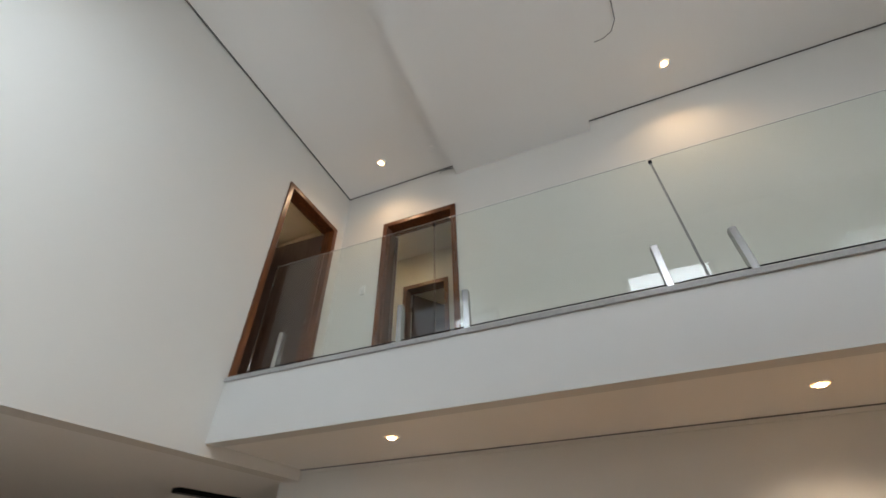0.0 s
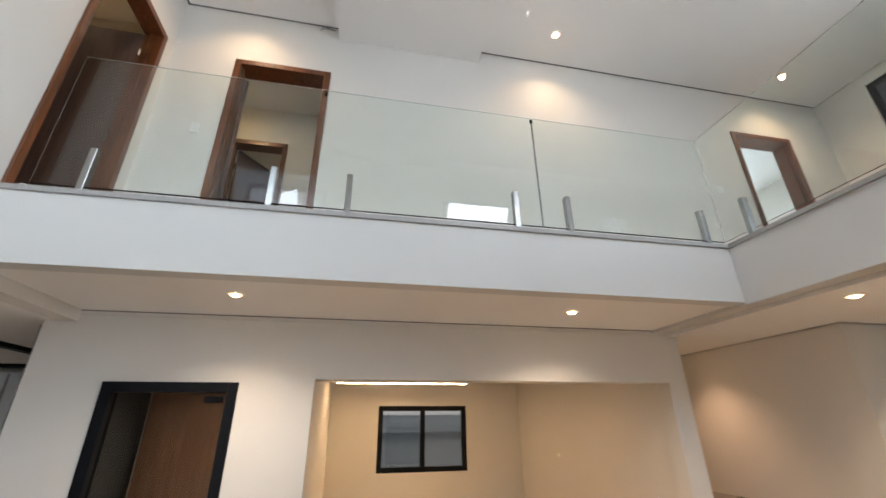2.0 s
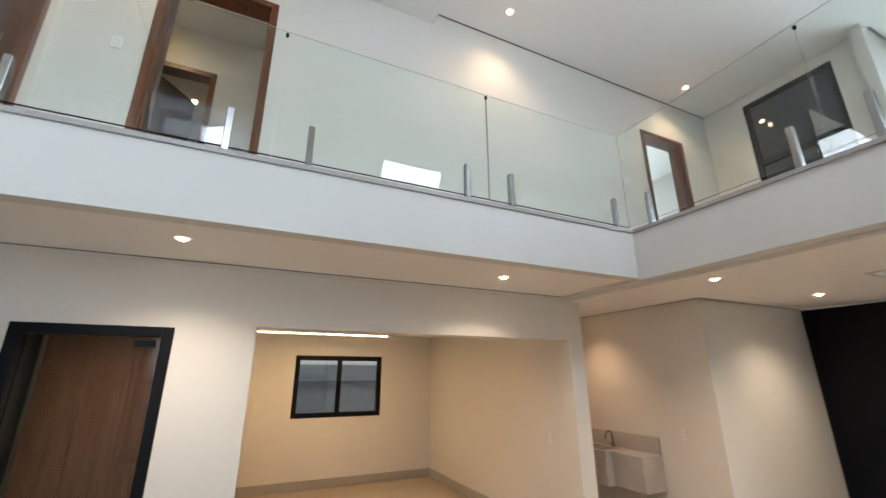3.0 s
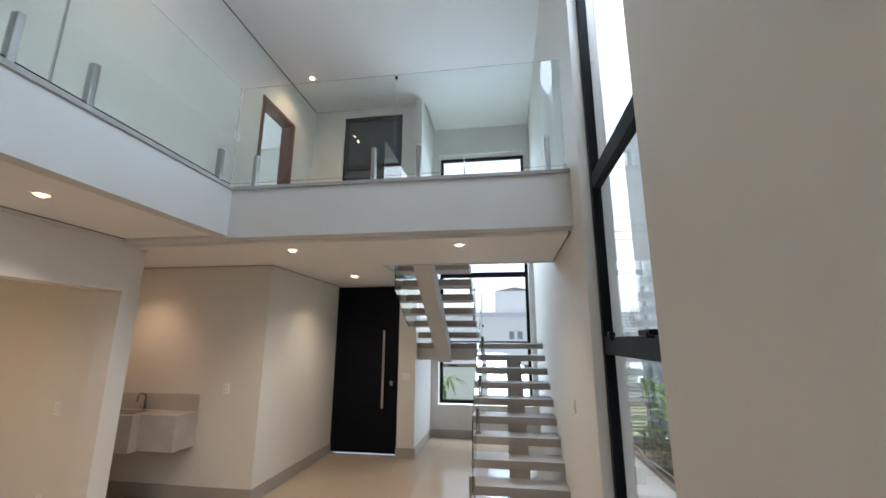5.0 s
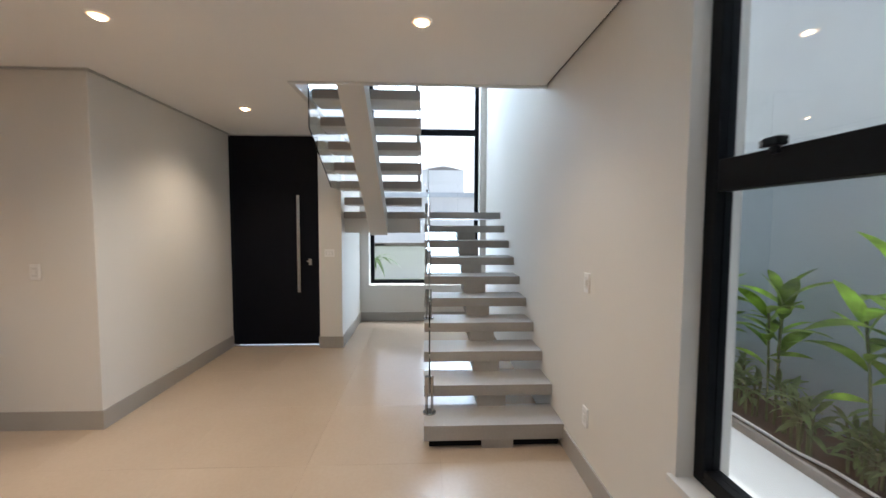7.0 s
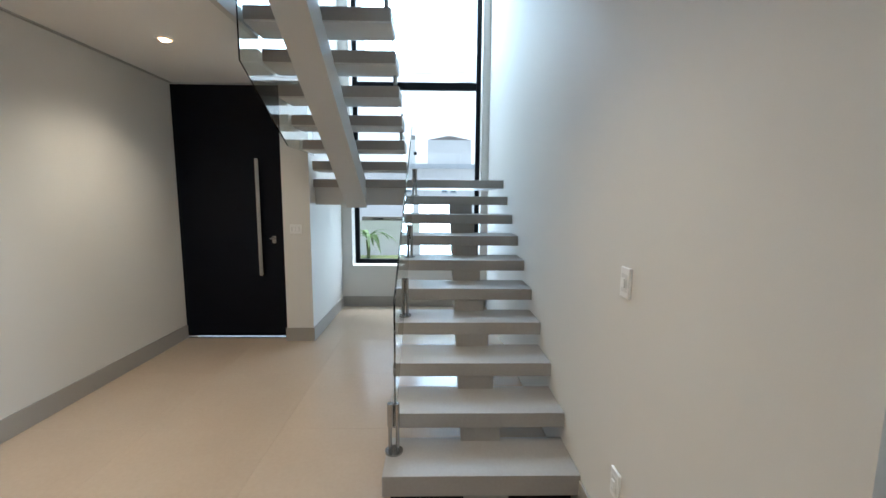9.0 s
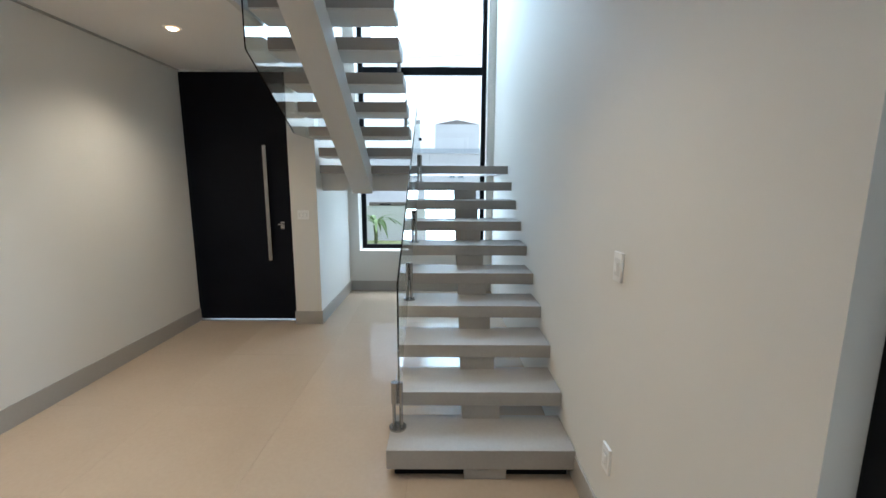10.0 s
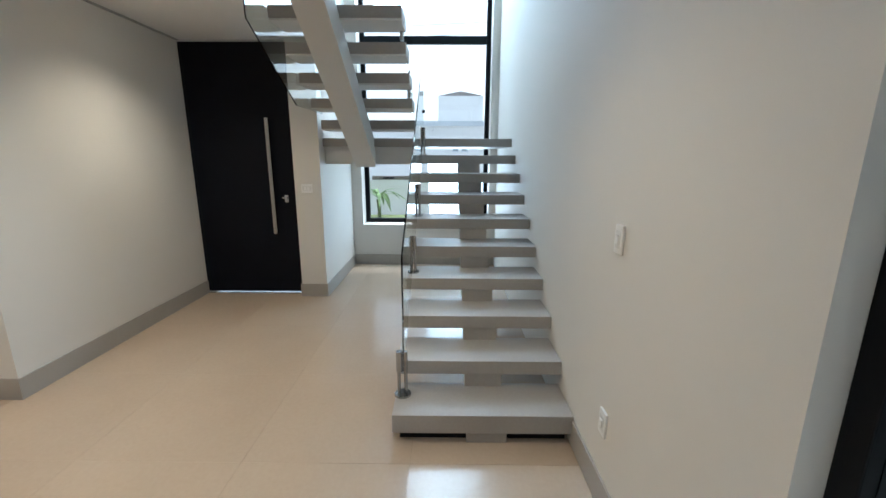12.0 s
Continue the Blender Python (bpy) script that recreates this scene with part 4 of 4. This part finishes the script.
def ginger(x, y, high, canes, rnd, leaves=LEAVES, per=9, label="green broad-leaved garden plant in the bed"):
    g = thing("garden_plant", (x, y, 0.08), label, "plant", "plants along the boundary wall")
    bm = bmesh.new()
    spots = []
    for c in range(canes):
        a = rnd.uniform(0, 6.28)
        lean = rnd.uniform(0.04, 0.16)
        h = high * rnd.uniform(0.72, 1.0)
        bx, by = 0.06 * math.cos(a), 0.05 * math.sin(a)
        pts = [(bx + lean * math.cos(a) * h * t * t, by + 0.5 * lean * math.sin(a) * h * t * t, h * t) for t in (0, 0.35, 0.7, 1.0)]
        tube(bm, pts, 0.008, 6)
        for k in range(per):
            t = 0.48 + 0.52 * (k / (per - 1)) ** 0.8
            i = min(2, int(t * 3))
            p = Vector(pts[i]).lerp(Vector(pts[i + 1]), min(1, t * 3 - i))
            spots.append((p, a + k * 2.5 + rnd.uniform(-0.4, 0.4), rnd.uniform(-62, -26) if k > per - 5 else rnd.uniform(-40, -2), rnd.uniform(0.75, 1.1)))
    part("canes", bm, M_STEM, g)
    for p, a, tilt, s in spots:
        lf = new("leaf", leaves[rnd.randrange(len(leaves))])
        lf.parent = g
        lf.matrix_basis = Matrix.Translation(p) @ pose(0, 0, 0, 0, 0, math.degrees(a)) @ pose(0, 0, 0, rnd.uniform(-20, 20), tilt, 0) @ Matrix.Scale(s, 4)
    return g


rnd = random.Random(7)
for x, y, h, c in ((7.45, -1.68, 1.05, 2), (6.7, -1.72, 1.0, 2), (6.0, -1.64, 1.1, 2), (5.34, -1.68, 1.02, 2), (4.66, -1.66, 1.08, 3), (3.90, -1.62, 1.24, 3), (3.25, -1.70, 1.05, 2), (2.6, -1.62, 1.1, 2)):
    ginger(x, y, h, c, rnd)
for k in range(26):
    ginger(2.2 + 0.21 * k + rnd.uniform(-0.1, 0.1), rnd.uniform(-1.62, -1.47), rnd.uniform(0.24, 0.46), 4, rnd, PALE, 8, "low pale green filler plant in the bed")
lou = thing("louvre_gate", (8.65, -1.1, 0.1), "white slatted gate closing the side passage", "gate")
part("post", at_base(boxes((8.62, -1.98, 0.06, 8.68, -1.93, 2.2)), lou), M_WHITE, lou)
part("post", at_base(boxes((8.62, -0.30, 0.06, 8.68, -0.25, 2.2)), lou), M_WHITE, lou)
sl = mesh_of("slat", boxes((-0.012, -1.93, 0.0, 0.012, -0.30, 0.03)), M_WHITE)
for k in range(34):
    o = new("slat", sl)
    o.parent = lou
    o.matrix_basis = Matrix.Translation((8.65 - lou.location.x, -lou.location.y, 0.06 + 0.062 * k)) @ pose(0, 0, 0, 0, 25, 0)

# ---- behind the kitchen window ----
structure("north_boundary_wall", boxes((-4.0, 10.6, -0.16, 9.0, 10.8, 2.08)), M_SLATE, "grey neighbour wall behind the house", "wall")
structure("north_boundary_coping", boxes((-4.0, 10.54, 1.72, 9.0, 10.6, 1.78)), M_SLATE, "ledge on the neighbour wall", "wall")

# ---- street ----
structure("front_lawn", boxes((9.2, -9.0, -0.16, 13.9, 12.0, -0.06)), M_GRASS, "green front lawn", "ground")
structure("road", boxes((15.2, -120, -0.16, 22.0, 140, -0.10)), M_ROAD, "asphalt street", "road")
structure("street_wall", boxes((14.4, -9, -0.16, 14.6, 12, 0.88)), M_FACADE, "low white garden wall by the street", "wall")


# solid brown bar in place of the shadowed recess above the street wall
beam = thing("recess_bar", (14.5, -1.5, 0.88), "brown bar put in for the shadowed recess above the garden wall", "coping")
part("stone", at_base(boxes((14.38, -6.0, 0.88, 14.62, 2.82, 0.985), bevel=0.006), beam), surface("recess_brown", (0.20, 0.17, 0.15), 0.7, 0.15, 8, 90, 0.1), beam)
part("vent", at_base(boxes((14.365, 2.20, 0.90, 14.379, 2.50, 0.955), bevel=0.004), beam), M_BLACK, beam, "small dark opening")


def far_house(x, y0, y1, storey, top, y2, y3, mat, label):
    h = thing("house", (x, (y0 + y1) / 2, 0), label, "house", "houses across the street")
    part("wall", at_base(boxes((x, y0, -0.16, x + 9, y1, storey)), h), mat, h)
    part("parapet", at_base(boxes((x - 0.15, y0 - 0.1, storey, x + 9.1, y1 + 0.1, storey + 0.25)), h), M_FACADE2, h)
    part("upper_storey", at_base(boxes((x + 1.0, y2, storey + 0.25, x + 8, y3, top)), h), mat, h)
    bm = bmesh.new()
    for yy, zz in ((y2, top), (y3, top), ((y2 + y3) / 2, top + 0.25)):
        bm.verts.new((x + 1.0, yy, zz))
        bm.verts.new((x + 8.0, yy, zz))
    bmesh.ops.convex_hull(bm, input=bm.verts)
    part("roof", at_base(bm, h), M_ROOF, h)
    for yy in (-0.44, 0.04):
        w = part("window", at_base(boxes((x - 0.03, yy, 1.78, x + 0.02, yy + 0.34, 2.30)), h), M_FACADE2, h)
        part("pane", at_base(boxes((x - 0.04, yy + 0.05, 1.84, x - 0.03, yy + 0.29, 2.24)), h), M_DIMGLASS, w)
    part("garage_door", at_base(boxes((x - 0.04, y0 + 1.0, 0.0, x + 0.02, y0 + 3.6, 2.3)), h), M_FACADE2, h)
    return h


far_house(25.0, -7.0, 9.0, 3.1, 4.75, -1.3, 1.15, M_FACADE, "white two-storey house across the street")
far_house(27.0, 11.0, 22.0, 3.2, 5.2, 13, 20, M_FACADE2, "grey two-storey house across the street")
far_house(26.0, -22.0, -9.5, 3.1, 5.4, -20, -12, M_FACADE, "white two-storey house across the street")
palm = thing("palm", (13.2, 2.45, -0.06), "small green palm on the lawn", "palm")
bm = bmesh.new()
tube(bm, [(0, 0, 0), (0.02, 0, 0.25), (0.0, 0.02, 0.5)], 0.05, 8)
part("trunk", bm, M_STEM, palm)
fr = leaf_mesh("frond", 0.85, 0.10, M_LEAF2, 1.5, 7)
for k in range(14):
    o = new("frond", fr)
    o.parent = palm
    o.matrix_basis = Matrix.Translation((0, 0, 0.5)) @ pose(0, 0, 0, 0, 0, k * 137.5) @ pose(0, 0, 0, 0, -35 - 2.5 * k % 30, 0)
bm = bmesh.new()
for z in (6.2, 6.6, 7.3):
    tube(bm, [(20.0, -40 + 8 * k, z + 0.35 * math.cos(k * 1.57)) for k in range(12)], 0.012, 5)
for y in (-40, 48):
    box(bm, 19.9, y - 0.12, -0.12, 20.1, y + 0.12, 8.0)
tagged(part("power_line", bm, M_CABLE), "thin dark overhead cables between street poles", "cable")

# ---- floor tiles ----
TILE = 0.865
tile_mesh = mesh_of("tile", boxes((0.0006, 0.0006, -0.004, TILE - 0.0006, TILE - 0.0006, 0.0), bevel=0.0004), M_TILE)
for i in range(-7, 5):
    for j in range(0, 10):
        x, y = 4.35 + TILE * i, 0.012 + TILE * j
        if x > 8.3 or x < -1.8 and j > 8:
            continue
        t = new("tile", tile_mesh)
        t.parent = floor
        t.location = (x, y, 0.0)
